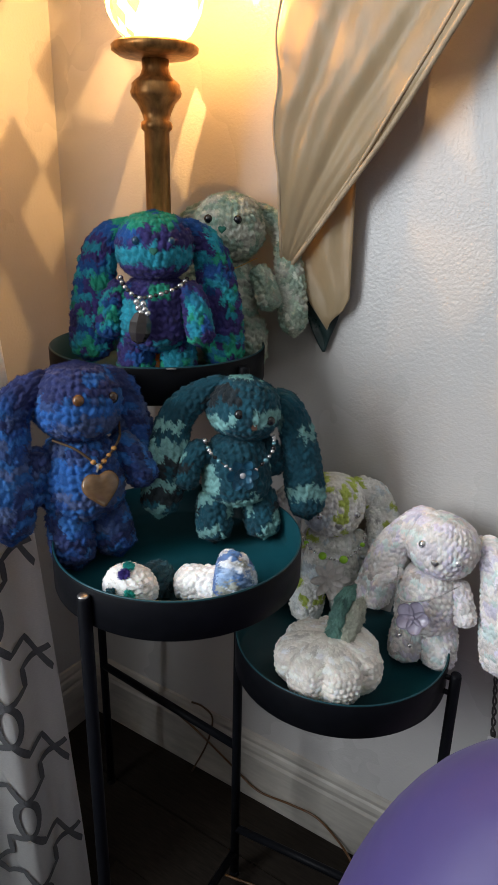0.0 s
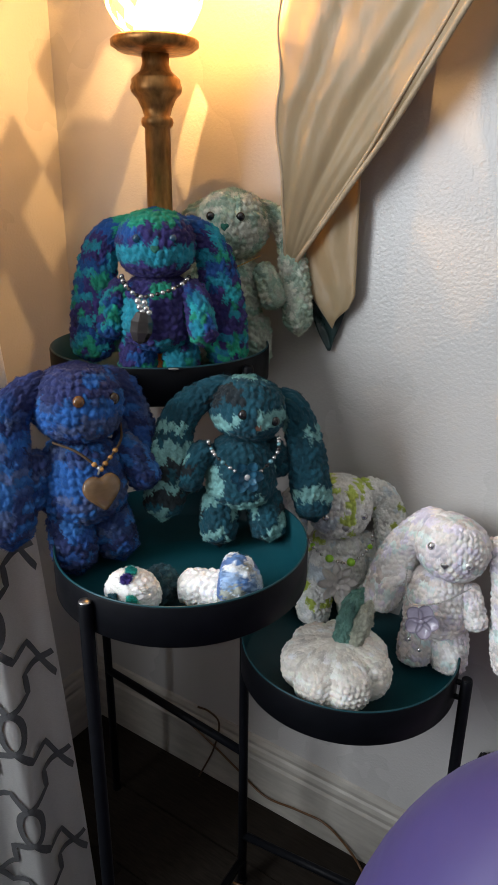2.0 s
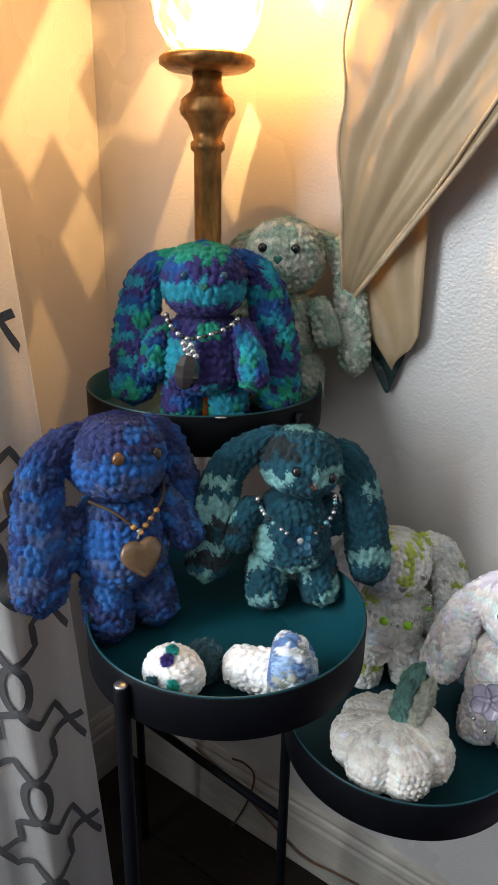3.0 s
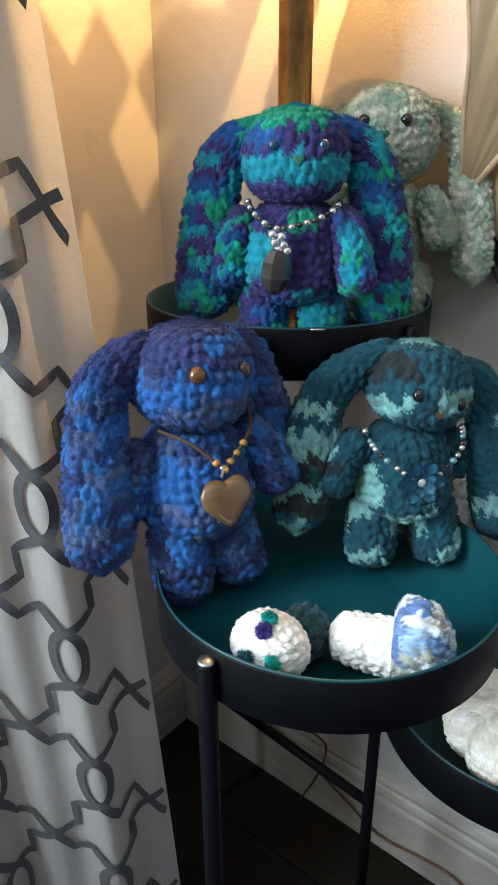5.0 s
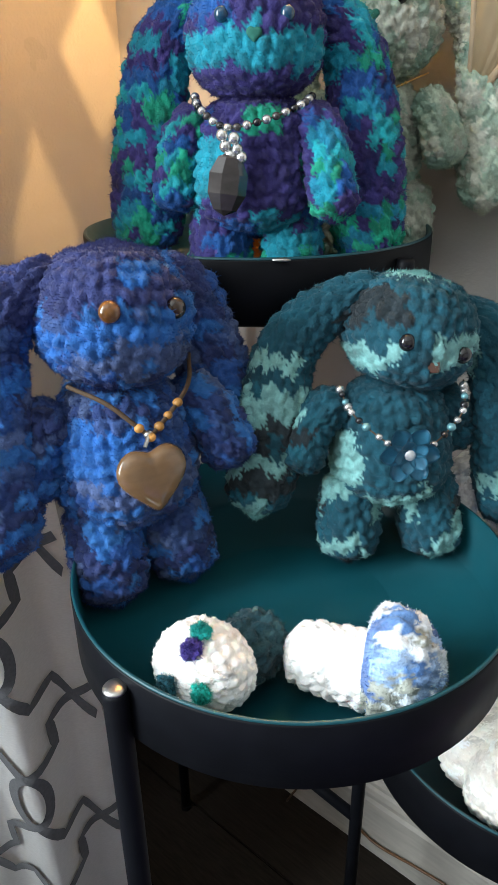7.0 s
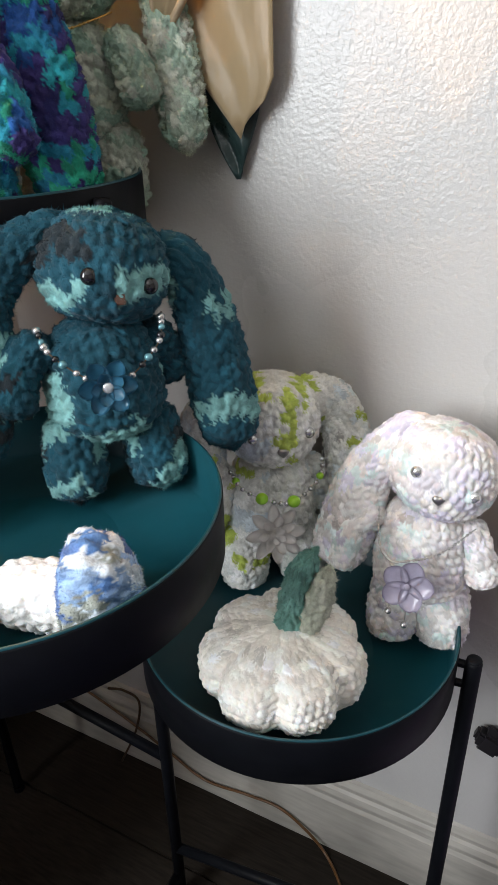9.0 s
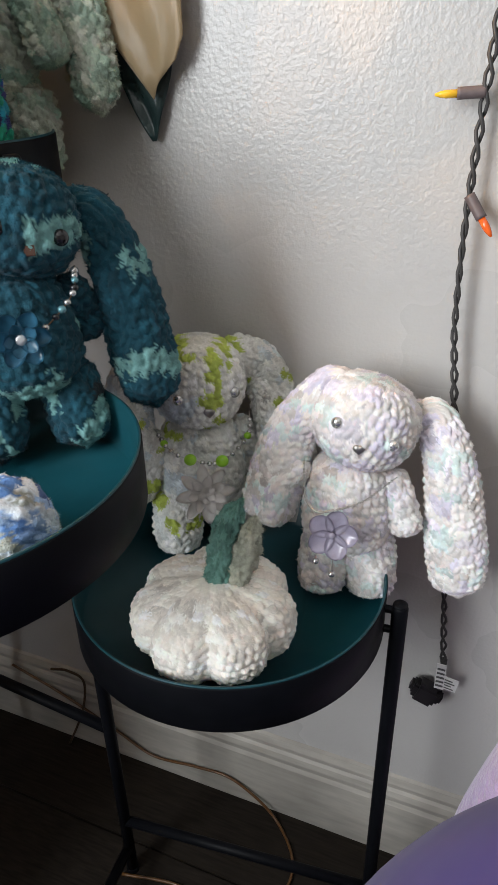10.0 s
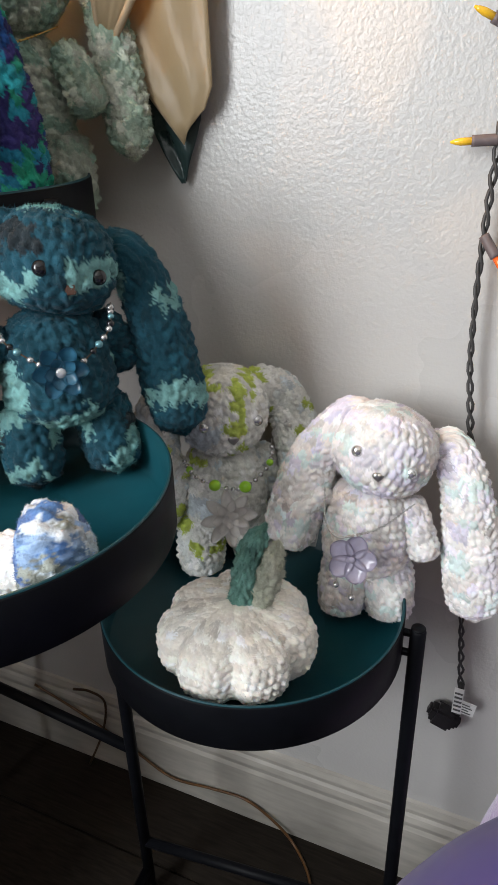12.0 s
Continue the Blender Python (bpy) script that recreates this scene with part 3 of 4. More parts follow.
for r in range(-1, 15):
    for c in range(-1, 6):
        x, y = c * CELL_W + 0.027, r * CELL_H - 0.010
        ox, oy = x + CELL_W / 2, y + CELL_H / 2
        for sx in (-1, 1):
            strip(bm, arm_line(x, y, x + sx * CELL_W / 2, y + CELL_H / 2 - OV_H / 2), INK_W)
            strip(bm, arm_line(x, y, x + sx * CELL_W / 2, y - CELL_H / 2 + OV_H / 2), INK_W)
        strip(bm, [(ox + OV_W / 2 * math.sin(2 * math.pi * k / 24), oy + OV_H / 2 * math.cos(2 * math.pi * k / 24)) for k in range(25)], INK_W * 0.95)
part("print", bm, PRINT, curtain, "charcoal grey trellis print", True)


# ---- scarf ----
def sheet(fn, nu, nv, thick):
    verts = [fn(i / nu, j / nv) for j in range(nv + 1) for i in range(nu + 1)]
    faces = [(j * (nu + 1) + i, j * (nu + 1) + i + 1, (j + 1) * (nu + 1) + i + 1, (j + 1) * (nu + 1) + i) for j in range(nv) for i in range(nu)]
    bm = grid_mesh(verts, faces)
    bmesh.ops.remove_doubles(bm, verts=bm.verts, dist=0.0004)
    bmesh.ops.recalc_face_normals(bm, faces=bm.faces)
    bmesh.ops.solidify(bm, geom=bm.faces[:], thickness=thick)
    return bm


def mix(a, b, t):
    return tuple(p + (q - p) * t for p, q in zip(a, b))


def scarf_front(u, v):
    """v from the low point upwards, u from the upright edge to the slanting one."""
    z = 0.935 + 0.62 * v
    left = (0.464 + 0.012 * min(1, v * 2.5) - 0.02 * max(0, v - 0.45) + 0.0035 * math.sin(38 * v) * min(1, v * 3), 0.034 + 0.045 * min(1, v * 3), z)
    right = (0.472 + 0.430 * v + 0.034 * math.sin(v * 3.1), 0.036 + 0.055 * min(1, v * 2.2), z + 0.01)
    p = mix(left, right, u)
    w = min(1.0, v * 4)
    ripple = 0.004 * math.sin(5 * u + 3 * v) * w + 0.0016 * math.sin(15 * u - 16 * v) * w + 0.0010 * math.sin(31 * u - 27 * v) * w + 0.003 * math.sin(34 * v + 2 * u) * (1 - u) * 0.5
    return room(p[0] - 0.008, max(0.006, p[1] + ripple), p[2])


def scarf_back(u, v):
    z = 0.871 + 0.67 * v
    left = (0.529 - 0.066 * min(1, v * 8.0), 0.020 + 0.006 * min(1, v * 6), z)
    right = (0.533 + 0.026 * min(1, v * 28), 0.020 + 0.006 * min(1, v * 6), z + 0.012)
    p = mix(left, right, u)
    return room(p[0] - 0.008, p[1] + 0.004 * math.sin(11 * u + 6 * v) * min(1, v * 6), p[2])


def scarf_tip(u, v):
    z = 0.838 + 0.107 * v
    left = (0.518 - 0.062 * v, 0.009 + 0.006 * v, z)
    right = (0.522 + 0.022 * min(1, v * 1.6), 0.008 + 0.003 * v, z)
    p = mix(left, right, u)
    return room(p[0] - 0.008, p[1] + 0.003 * math.sin(7 * u + 9 * v) * min(1, v * 4), p[2])


scarf = thing("scarf", "tan satin scarf with a dark sequined tip draped on the wall", "scarf")
part("front_layer", sheet(scarf_front, 40, 60, 0.0012), SCARF, scarf, "", True)
part("back_layer", sheet(scarf_back, 16, 40, 0.0012), SCARF, scarf, "", True)
part("dark_tip", sheet(scarf_tip, 12, 18, 0.0012), DARKLEAF, scarf, "dark green shiny pointed tip", True)
part("hem", tube([scarf_front(1, k / 60) - INTO * -0.001 for k in range(61)], 0.0032, 8), HEM, scarf, "rolled frayed hem", True)
part("hem", tube([scarf_front(0, k / 60) for k in range(61)], 0.0026, 8), HEM, scarf, "", True)
part("hem", tube([scarf_front(0.93, k / 60) - INTO * -0.002 for k in range(4, 61)], 0.0022, 8), HEM, scarf, "", True)
part("hook", tube([room(0.62, 0.0, 1.56), room(0.62, 0.05, 1.555), room(0.62, 0.06, 1.57)], 0.004, 8), STEEL, scarf)


# ---- table lamp ----
lamp_ob = thing("table_lamp", "antique brass column lamp with a lit faceted glass shade", "lamp", pose(LAMP_AT.x, LAMP_AT.y, TOP_Z))
Z = -TOP_Z
ZC = Z - 0.007
part("column", lathe([(0, 0.093), (0.0165, 0.093), (0.0160, 0.12), (0.0156, 1.118 + ZC), (0.0190, 1.121 + ZC), (0.0198, 1.125 + ZC), (0.0190, 1.129 + ZC), (0.0158, 1.131 + ZC),
                      (0.0185, 1.140 + ZC), (0.0235, 1.150 + ZC), (0.030, 1.157 + ZC), (0.0315, 1.162 + ZC), (0.0295, 1.167 + ZC), (0.0295, 1.171 + ZC), (0.0265, 1.174 + ZC), (0.019, 1.180 + ZC),
                      (0.016, 1.188 + ZC), (0.0165, 1.198 + ZC), (0, 1.198 + ZC)], 40), BRASS, lamp_ob, "worn gilded brass column", True)
part("dish", lathe([(0, 1.198 + ZC), (0.020, 1.198 + ZC), (0.044, 1.201 + ZC), (0.052, 1.206 + ZC), (0.0525, 1.211 + ZC), (0.049, 1.214 + ZC), (0.030, 1.213 + ZC), (0, 1.213 + ZC)], 48), BRASS, lamp_ob, "", True)
part("base", lathe([(0, 0), (0.050, 0), (0.053, 0.006), (0.046, 0.013), (0.031, 0.018), (0.027, 0.030), (0.0255, 0.075), (0.028, 0.083), (0.026, 0.090), (0.018, 0.094), (0, 0.094)], 40), AMBER, lamp_ob, "amber brown turned foot", True)
part("bulb", lathe([(0, 1.22 + Z), (0.010, 1.225 + Z), (0.011, 1.240 + Z), (0.0, 1.262 + Z)], 20), BULB, lamp_ob, "glowing warm bulb", True)
# pressed glass globe: rows of diamond facets
bm = bmesh.new()
outline = [(0.030, 1.215), (0.044, 1.226), (0.0555, 1.246), (0.0600, 1.270), (0.0585, 1.296), (0.051, 1.322), (0.038, 1.345), (0.034, 1.357), (0.038, 1.366)]
prof = [(float(np.interp(q, range(9), [p[0] for p in outline])), float(np.interp(q, range(9), [p[1] for p in outline]))) for q in np.linspace(0, 8, 17)]
NF = 22
rng = random.Random(6)
rings = [[bm.verts.new((r * math.cos(2 * math.pi * (k + 0.5 * (i % 2)) / NF), r * math.sin(2 * math.pi * (k + 0.5 * (i % 2)) / NF), z + ZC)) for k in range(NF)] for i, (r, z) in enumerate(prof)]
for i in range(len(rings) - 2):
    for k in range(NF):
        o = k if i % 2 == 0 else k + 1
        a, c = rings[i][k], rings[i + 2][k]
        b, d = rings[i + 1][o % NF], rings[i + 1][(o - 1) % NF]
        if i == 0:
            bm.faces.new((rings[0][k], rings[0][(k + 1) % NF], rings[1][k])).material_index = 1
        f1, f2 = bm.faces.new((a, b, c)), bm.faces.new((a, c, d))
        lozenge = math.cos(2 * math.pi * k / NF - 2.85) > 0.2 and i % 2 == 0 and (k + i // 2) % 2 == 0
        f1.material_index = f2.material_index = 0 if lozenge or rng.random() < 0.16 else 1
bmesh.ops.recalc_face_normals(bm, faces=bm.faces)
part("shade", bm, [GLASS_CLEAR, GLASS_DEEP], lamp_ob, "glowing faceted glass shade")


# ---- string of lights ----
def wire_at(z):
    a = 0.784 + 0.006 * math.sin(7 * z) + 0.075 * max(0, 0.70 - z) + 0.008 * math.exp(-((z - 0.62) / 0.12) ** 2)
    return room(a, 0.016 + 0.004 * math.sin(11 * z), z)


string = thing("string_lights", "dark twisted cord of coloured mini lights on the wall", "string lights")
ZS = [0.328 + 0.006 * k for k in range(200)]
for ph in (0, math.pi):
    line = []
    for z in ZS:
        tw = 2 * math.pi * z / 0.034 + ph
        r = 0.0021 + 0.0006 * math.sin(23 * z)
        line.append(wire_at(z) + ALONG * r * math.cos(tw) + INTO * r * math.sin(tw))
    part("wire", tube(line, 0.0015, 6), WIRE, string, "", True)


def mini_light(z, way, glass, label):
    p = wire_at(z)
    d = (ALONG * way[0] + INTO * way[1] + Vector((0, 0, way[2]))).normalized()
    s = part("socket", tube([p, p + d * 0.002, p + d * 0.017, p + d * 0.0195], 0.0043, 12), SOCKET, string, "mauve brown lamp socket", True)
    part("bulb", tube([p + d * 0.018, p + d * 0.027, p + d * 0.031, p + d * 0.035], lambda u: 0.0029 * (1 if u < 0.5 else 1 - 1.4 * (u - 0.5)), 10), glass, s, label, True)


mini_light(0.875, (-1, 0.15, -0.05), YELLOWB, "yellow mini bulb")
mini_light(0.806, (0.55, 0.2, -0.75), ORANGEB, "orange mini bulb")
mini_light(0.945, (-0.8, 0.3, 0.4), YELLOWB, "yellow mini bulb")
p = wire_at(0.328)
pm = Matrix.Translation(p) @ ROOM.to_3x3().to_4x4()
bm = box(-0.013, -0.008, -0.060, 0.013, 0.010, -0.032, 0.004)
for x0 in (-0.018, 0.006):
    b2 = box(x0, -0.006, -0.052, x0 + 0.012, 0.008, -0.036, 0.003)
    me = bpy.data.meshes.new("tmp")
    b2.to_mesh(me)
    bm.from_mesh(me)
    b2.free()
    bpy.data.meshes.remove(me)
bmesh.ops.transform(bm, verts=bm.verts, matrix=pm @ pose(0, 0, 0, 0, 18, 0))
part("plug", bm, PLUGM, string, "black end plug")
part("plug_lead", tube([p + Vector((0, 0, 0.01)), p, p - Vector((0, 0, 0.034))], 0.0034, 10), WIRE, string)
tag = part("tag", box(-0.002, 0.005, -0.026, 0.020, 0.0058, -0.008, 0, pm @ pose(0, 0, 0, 0, 8, 0)), PAPER, string, "white paper warning label")
for k in range(4):
    part("print_bar", box(0.001, 0.0062, -0.0235 + 0.0037 * k, 0.017 - 0.003 * (k % 2), 0.0066, -0.0222 + 0.0037 * k, 0, pm @ pose(0, 0, 0, 0, 8, 0)), INK, tag)
tag = part("tag", box(-0.006, 0.006, -0.028, 0.004, 0.0068, 0.008, 0, pm), PAPER, string, "white paper cord label")
for k in range(5):
    part("print_bar", box(-0.005, 0.0071, -0.024 + 0.006 * k, 0.003, 0.0075, -0.0215 + 0.006 * k, 0, pm), INK, tag)

cord = thing("power_cord", "clear brown lamp cord lying along the baseboard", "cord")
part("cable", tube(smooth_line([room(0.20, 0.020, 0.10), room(0.29, 0.020, 0.070), room(0.376, 0.018, 0.027), room(0.434, 0.019, 0.002), room(0.501, 0.018, 0.010), room(0.555, 0.018, 0.014),
                                room(0.600, 0.021, -0.006), room(0.634, 0.030, FLOOR + 0.003), room(0.667, 0.065, FLOOR + 0.003), room(0.676, 0.102, FLOOR + 0.003), room(0.660, 0.143, FLOOR + 0.003),
                                room(0.610, 0.172, FLOOR + 0.003), room(0.548, 0.156, FLOOR + 0.003), room(0.47, 0.17, FLOOR + 0.003)], 10), 0.0020, 8), AMBERCORD, cord, "", True)
cord = thing("power_cord", "dark thin cord hanging behind the stand", "cord")
part("cable", tube(smooth_line([room(0.315, 0.06, 0.175), room(0.325, 0.04, 0.155), room(0.335, 0.024, 0.12), room(0.32, 0.022, 0.05), room(0.29, 0.03, FLOOR + 0.003)], 10), 0.0018, 6), CORD, cord, "", True)


# ---- bean bag and cushion ----
def blob(name, centre, radii, mat, label, category, lump, seed, smooth=True, n=64):
    bm = bmesh.new()
    bmesh.ops.create_uvsphere(bm, u_segments=n, v_segments=n // 2, radius=1)
    for v in bm.verts:
        c = v.co.copy()
        k = 1 + lump * noise.noise(c * 1.4 + Vector((seed, 0, 0))) + lump * 0.35 * noise.noise(c * 4 + Vector((seed, 3, 0)))
        v.co = Vector((c.x * radii[0], c.y * radii[1], c.z * radii[2])) * k
        v.co += Vector(centre)
        v.co.z = max(v.co.z, FLOOR)
    return tagged(part(name, bm, mat, None, "", smooth), label, category)


def bag_lobe(name, centre, radii, lump, parent, seed):
    ob = blob(name, centre, radii, VINYL, "", "", lump, seed)
    ob.parent = parent
    return ob


bag = thing("bean_bag", "large smooth purple vinyl bean bag on the floor", "bean bag")
bag_lobe("backrest", (0.220, 0.341, 0.311), (0.169, 0.169, 0.389), 0.0, bag, 3)
# unseen lobe added to keep low window light off the floor and lower wall
bag_lobe("seat", (-0.30, -0.14, 0.20), (0.56, 0.46, 0.40), 0.03, bag, 5)
blob("cushion", (0.440, 0.598, 0.20), (0.130, 0.10, 0.275), LILAC, "pale lilac fluffy fleece cushion beside the wall", "cushion", 0.05, 8)


# ---- crocheted toys ----
def rabbit(name, m, scale, yarn, label, eye, eye_r, nose, ears, arms, head_turn=(0, 0, 0), nose_kind="heart", eye_gap=0.020, ear_w=1.0, eye_z=0.187, leg=(0.030, -0.010), head_r=0.0465, body_w=1.0, arm_w=1.0, fineness=1.0):
    """A crocheted rabbit facing -y on its own feet; 0.235 m high at scale 1."""
    r = thing(name, label, "stuffed toy", m @ Matrix.Scale(scale, 4), "crocheted rabbits on the stand")
    kw = dict(stitch=STITCH / scale * fineness, puff=0.0034 * fineness ** 1.5, fuzz=1.6 if fineness == 1 else 0.8, pile=1.0 if fineness == 1 else 0.65)
    crochet("body", [(0, 0.004, 0.048), (0, 0.002, 0.095), (0, 0, 0.152)], [body_w * q for q in (0, 0.032, 0.042, 0.0465, 0.0475, 0.047, 0.046, 0.044, 0.042, 0.039, 0.033, 0.012)], yarn, r, **kw)
    for s in (-1, 1):
        crochet("leg", [(s * (leg[0] - 0.004), 0.004, 0.076), (s * (leg[0] - 0.001), leg[1] * 0.5, 0.03), (s * leg[0], leg[1], 0.001)], [0.008, 0.021, 0.0235, 0.0245, 0.025, 0.025, 0.024, 0.021, 0.0], yarn, r, **kw)
    for side in arms:
        crochet("arm", side, capsule(0.0165 * arm_w, 0.0195 * arm_w, 0.085), yarn, r, **kw)
    turn = Matrix.Translation((0, 0, 0.150)) @ pose(0, 0, 0, *head_turn) @ Matrix.Translation((0, 0, -0.150))
    head = crochet("head", [turn @ Vector(q) for q in ((0, -0.002, 0.143), (0, -0.004, 0.185), (0, -0.002, 0.229))], round_profile(head_r, 15, 2.3, 0.04), yarn, r, flat=1.0,
                   front=tuple((turn.to_3x3() @ Vector((0, -1, 0)))), **kw)
    for line in ears:
        crochet("ear", [turn @ Vector(line[0]), turn @ Vector(line[1])] + [Vector(q) for q in line[2:]], [ear_w * q for q in (0.008, 0.0145, 0.0175, 0.0193, 0.0207, 0.0218, 0.0230, 0.0241, 0.0252, 0.0262, 0.0272, 0.0278, 0.0280, 0.0276, 0.0262, 0.0225, 0)], yarn, r, flat=0.62, **kw)
    u = abs((eye_z - 0.143) / 0.043 - 1)
    face = head_r * (1 - u ** 2.3) ** (1 / 2.3)
    for s in (-1, 1):
        at = turn @ Vector((s * eye_gap, -0.003 - math.sqrt(face ** 2 - eye_gap ** 2), eye_z))
        part("eye", ball(at, eye_r, (1, 0.8, 1)), eye[1] if isinstance(eye, tuple) and s > 0 else (eye[0] if isinstance(eye, tuple) else eye), r, "round glassy eye", True)
    at = turn @ Vector((0, -0.0040 - face, eye_z - 0.012))
    if nose_kind == "heart":
        part("nose", heart(0.0105, 0.004, Matrix.Translation(at)), nose, r, "small heart nose", True)
    else:
        part("nose", box(at.x - 0.0042, at.y + 0.001, at.z - 0.0042, at.x + 0.0042, at.y + 0.005, at.z + 0.0042, 0.001), nose, r, "small square nose")
    return r


def heart(width, depth, m):
    """A puffed heart in the x-z plane."""
    bm = bmesh.new()
    out = []
    for k in range(40):
        t = 2 * math.pi * k / 40
        q = Vector((16 * math.sin(t) ** 3, 0, 13 * math.cos(t) - 5 * math.cos(2 * t) - 2 * math.cos(3 * t) - math.cos(4 * t) + 2.5))
        c = Vector((15 * math.sin(t), 0, 14.5 * math.cos(t)))
        out.append((q * 0.56 + c * 0.44) * (width / 31))
    rings = []
    for s, y in ((0.0, -0.5), (0.45, -0.48), (0.75, -0.40), (0.93, -0.2), (1.0, 0.0), (0.93, 0.2), (0.75, 0.40), (0.45, 0.48), (0.0, 0.5)):
        rings.append([bm.verts.new(m @ (q * s + Vector((0, y * depth, 0)))) for q in out] if s else [bm.verts.new(m @ Vector((0, y * depth, 0)))])
    for a, b in zip(rings, rings[1:]):
        for k in range(40):
            j = (k + 1) % 40
            if len(a) == 1:
                bm.faces.new((a[0], b[k], b[j]))
            elif len(b) == 1:
                bm.faces.new((a[j], a[k], b[0]))
            else:
                bm.faces.new((a[k], b[k], b[j], a[j]))
    bmesh.ops.recalc_face_normals(bm, faces=bm.faces)
    return bm


def petal(length, width, thick, cup):
    """One petal lying along +x, slightly cupped."""
    n, k = 10, 6
    verts, faces = [], []
    for i in range(n + 1):
        u = i / n
        w = width * math.sin(math.pi * min(1, u ** 1.2 * 0.93 + 0.05)) ** 0.55
        for j in range(k + 1):
            v = j / k * 2 - 1
            verts.append((u * length, v * w / 2, cup * u * u + cup * 0.7 * v * v))
    for i in range(n):
        for j in range(k):
            faces.append((i * (k + 1) + j, (i + 1) * (k + 1) + j, (i + 1) * (k + 1) + j + 1, i * (k + 1) + j + 1))
    bm = grid_mesh(verts, faces)
    bmesh.ops.solidify(bm, geom=bm.faces[:], thickness=thick)
    return bm


def flower(parent, at, rings, mat, centre, label, tilt=0.0, eye_r=0.003):
    """A flower pendant facing -y. rings: (petals, length, width, lift)."""
    f = part("pendant", ball(at - Vector((0, 0.003, 0)), eye_r, (1, 0.7, 1)), centre, parent, label, True)
    facing = Matrix.Translation(at) @ pose(0, 0, 0, 90 + tilt, 0, 0)
    for n, length, width, lift in rings:
        for k in range(n):
            bm = petal(length, width, 0.0012, length * 0.16)
            turn = pose(0, 0, 0, 0, 0, 360 * (k + 0.5 * (lift > 0)) / n) @ pose(0, 0, lift, 0, -lift * 6000, 0)
            bmesh.ops.transform(bm, verts=bm.verts, matrix=facing @ turn)
            part("petal", bm, mat, f, "", True)
    return f


def necklace(name, rabbit_ob, label, path, beads, cord=None, cord_r=0.0009):
    """Hangs round the neck of a rabbit. beads: (share along the path, radius, material)."""
    t = thing(name, label, "necklace", rabbit_ob.matrix_world.copy())
    line = smooth_line(path, 12)
    if cord:
        part("cord", tube(line, cord_r, 6), cord, t, "", True)
    for u, r, mat in beads:
        q = line[min(len(line) - 1, int(u * (len(line) - 1)))]
        part("bead", ball(q, r, (1, 1, 0.9), 12, 8), mat, t, "", True)
    return t


def ear_line(s, out=0.080, low=0.062, fwd=-0.006, top=0.212):
    return [(s * 0.022, 0.006, top - 0.006), (s * 0.044, 0.007, top - 0.010), (s * (0.062 + 0.40 * (out - 0.075)), 0.006, 0.180),
            (s * (0.071 + 0.68 * (out - 0.078)), fwd * 0.5 + 0.002, 0.132), (s * out, fwd, low)]


def arm_line3(s, out=0.066, low=0.078, fwd=-0.02):
    return [(s * 0.036, -0.004, 0.137), (s * (out - 0.012), fwd * 0.6, 0.118), (s * out, fwd, low)]


# deep blue rabbit on the middle tray
INDIGO, ROYAL, SLATE = (0.030, 0.042, 0.150), (0.022, 0.120, 0.39), (0.060, 0.095, 0.22)
BLUE_BANDS = [(-0.06, 0.06, 0.188, 0.24, INDIGO), (0.0, 0.04, 0.200, 0.214, ROYAL), (-0.05, 0.05, 0.164, 0.180, ROYAL), (-0.03, 0.05, 0.152, 0.164, SLATE), (-0.048, 0.0, 0.085, 0.120, ROYAL), (-0.03, 0.048, 0.070, 0.085, SLATE)]
BLUE = Yarn([(0.020, 0.046, 0.165), (0.018, 0.032, 0.120), (0.022, 0.120, 0.37), (0.034, 0.150, 0.42), (0.036, 0.076, 0.22), (0.062, 0.098, 0.22), (0.018, 0.074, 0.27), (0.020, 0.036, 0.13)], 3, 0.0125, BLUE_BANDS)
m_blue = pose(-0.170, 0.694, MID_Z + 0.002, -8, 0, 39)
blue = rabbit("stuffed_rabbit", m_blue, 1.0, BLUE, "royal blue crocheted rabbit with long drooping ears and brown eyes", (TIGER, DARKBROWN), 0.0064, BLUEFELT,
              [ear_line(-1, 0.090, 0.045), ear_line(1, 0.078, 0.095)], [arm_line3(-1, 0.064, 0.078, 0.006), arm_line3(1, 0.064, 0.080, -0.034)], (4, 5, 2), "square", 0.0195, eye_z=0.195, head_r=0.0475, leg=(0.026, -0.020))
t = necklace("heart_necklace", blue, "brown cord necklace with wooden beads and a stone heart", [(-0.040, -0.018, 0.147), (-0.026, -0.043, 0.138), (-0.010, -0.055, 0.120), (-0.005, -0.055, 0.120), (0.024, -0.042, 0.138), (0.040, -0.016, 0.152)],
             [(0.36, 0.0030, WOODBEAD), (0.42, 0.0028, STEEL), (0.46, 0.0030, WOODBEAD), (0.53, 0.0030, WOODBEAD), (0.64, 0.0031, WOODBEAD), (0.69, 0.0027, WOODBEAD), (0.74, 0.0031, WOODBEAD)], CORD, 0.0014)
t.matrix_world = m_blue @ Matrix.Translation((0.005, 0, 0.004))
part("link", tube([(-0.008, -0.056, 0.121), (-0.014, -0.060, 0.114)], 0.0012, 8), STEEL, t)
part("pendant", heart(0.041, 0.012, pose(-0.012, -0.0625, 0.0965, -8, 0, 0) @ Matrix.Diagonal((1.04, 1, 1.06, 1))), SMOKY, t, "polished brown stone heart", True)

# dark teal rabbit on the middle tray
TEAL_A, MINT, COAL = (0.007, 0.066, 0.098), (0.19, 0.40, 0.39), (0.013, 0.022, 0.028)
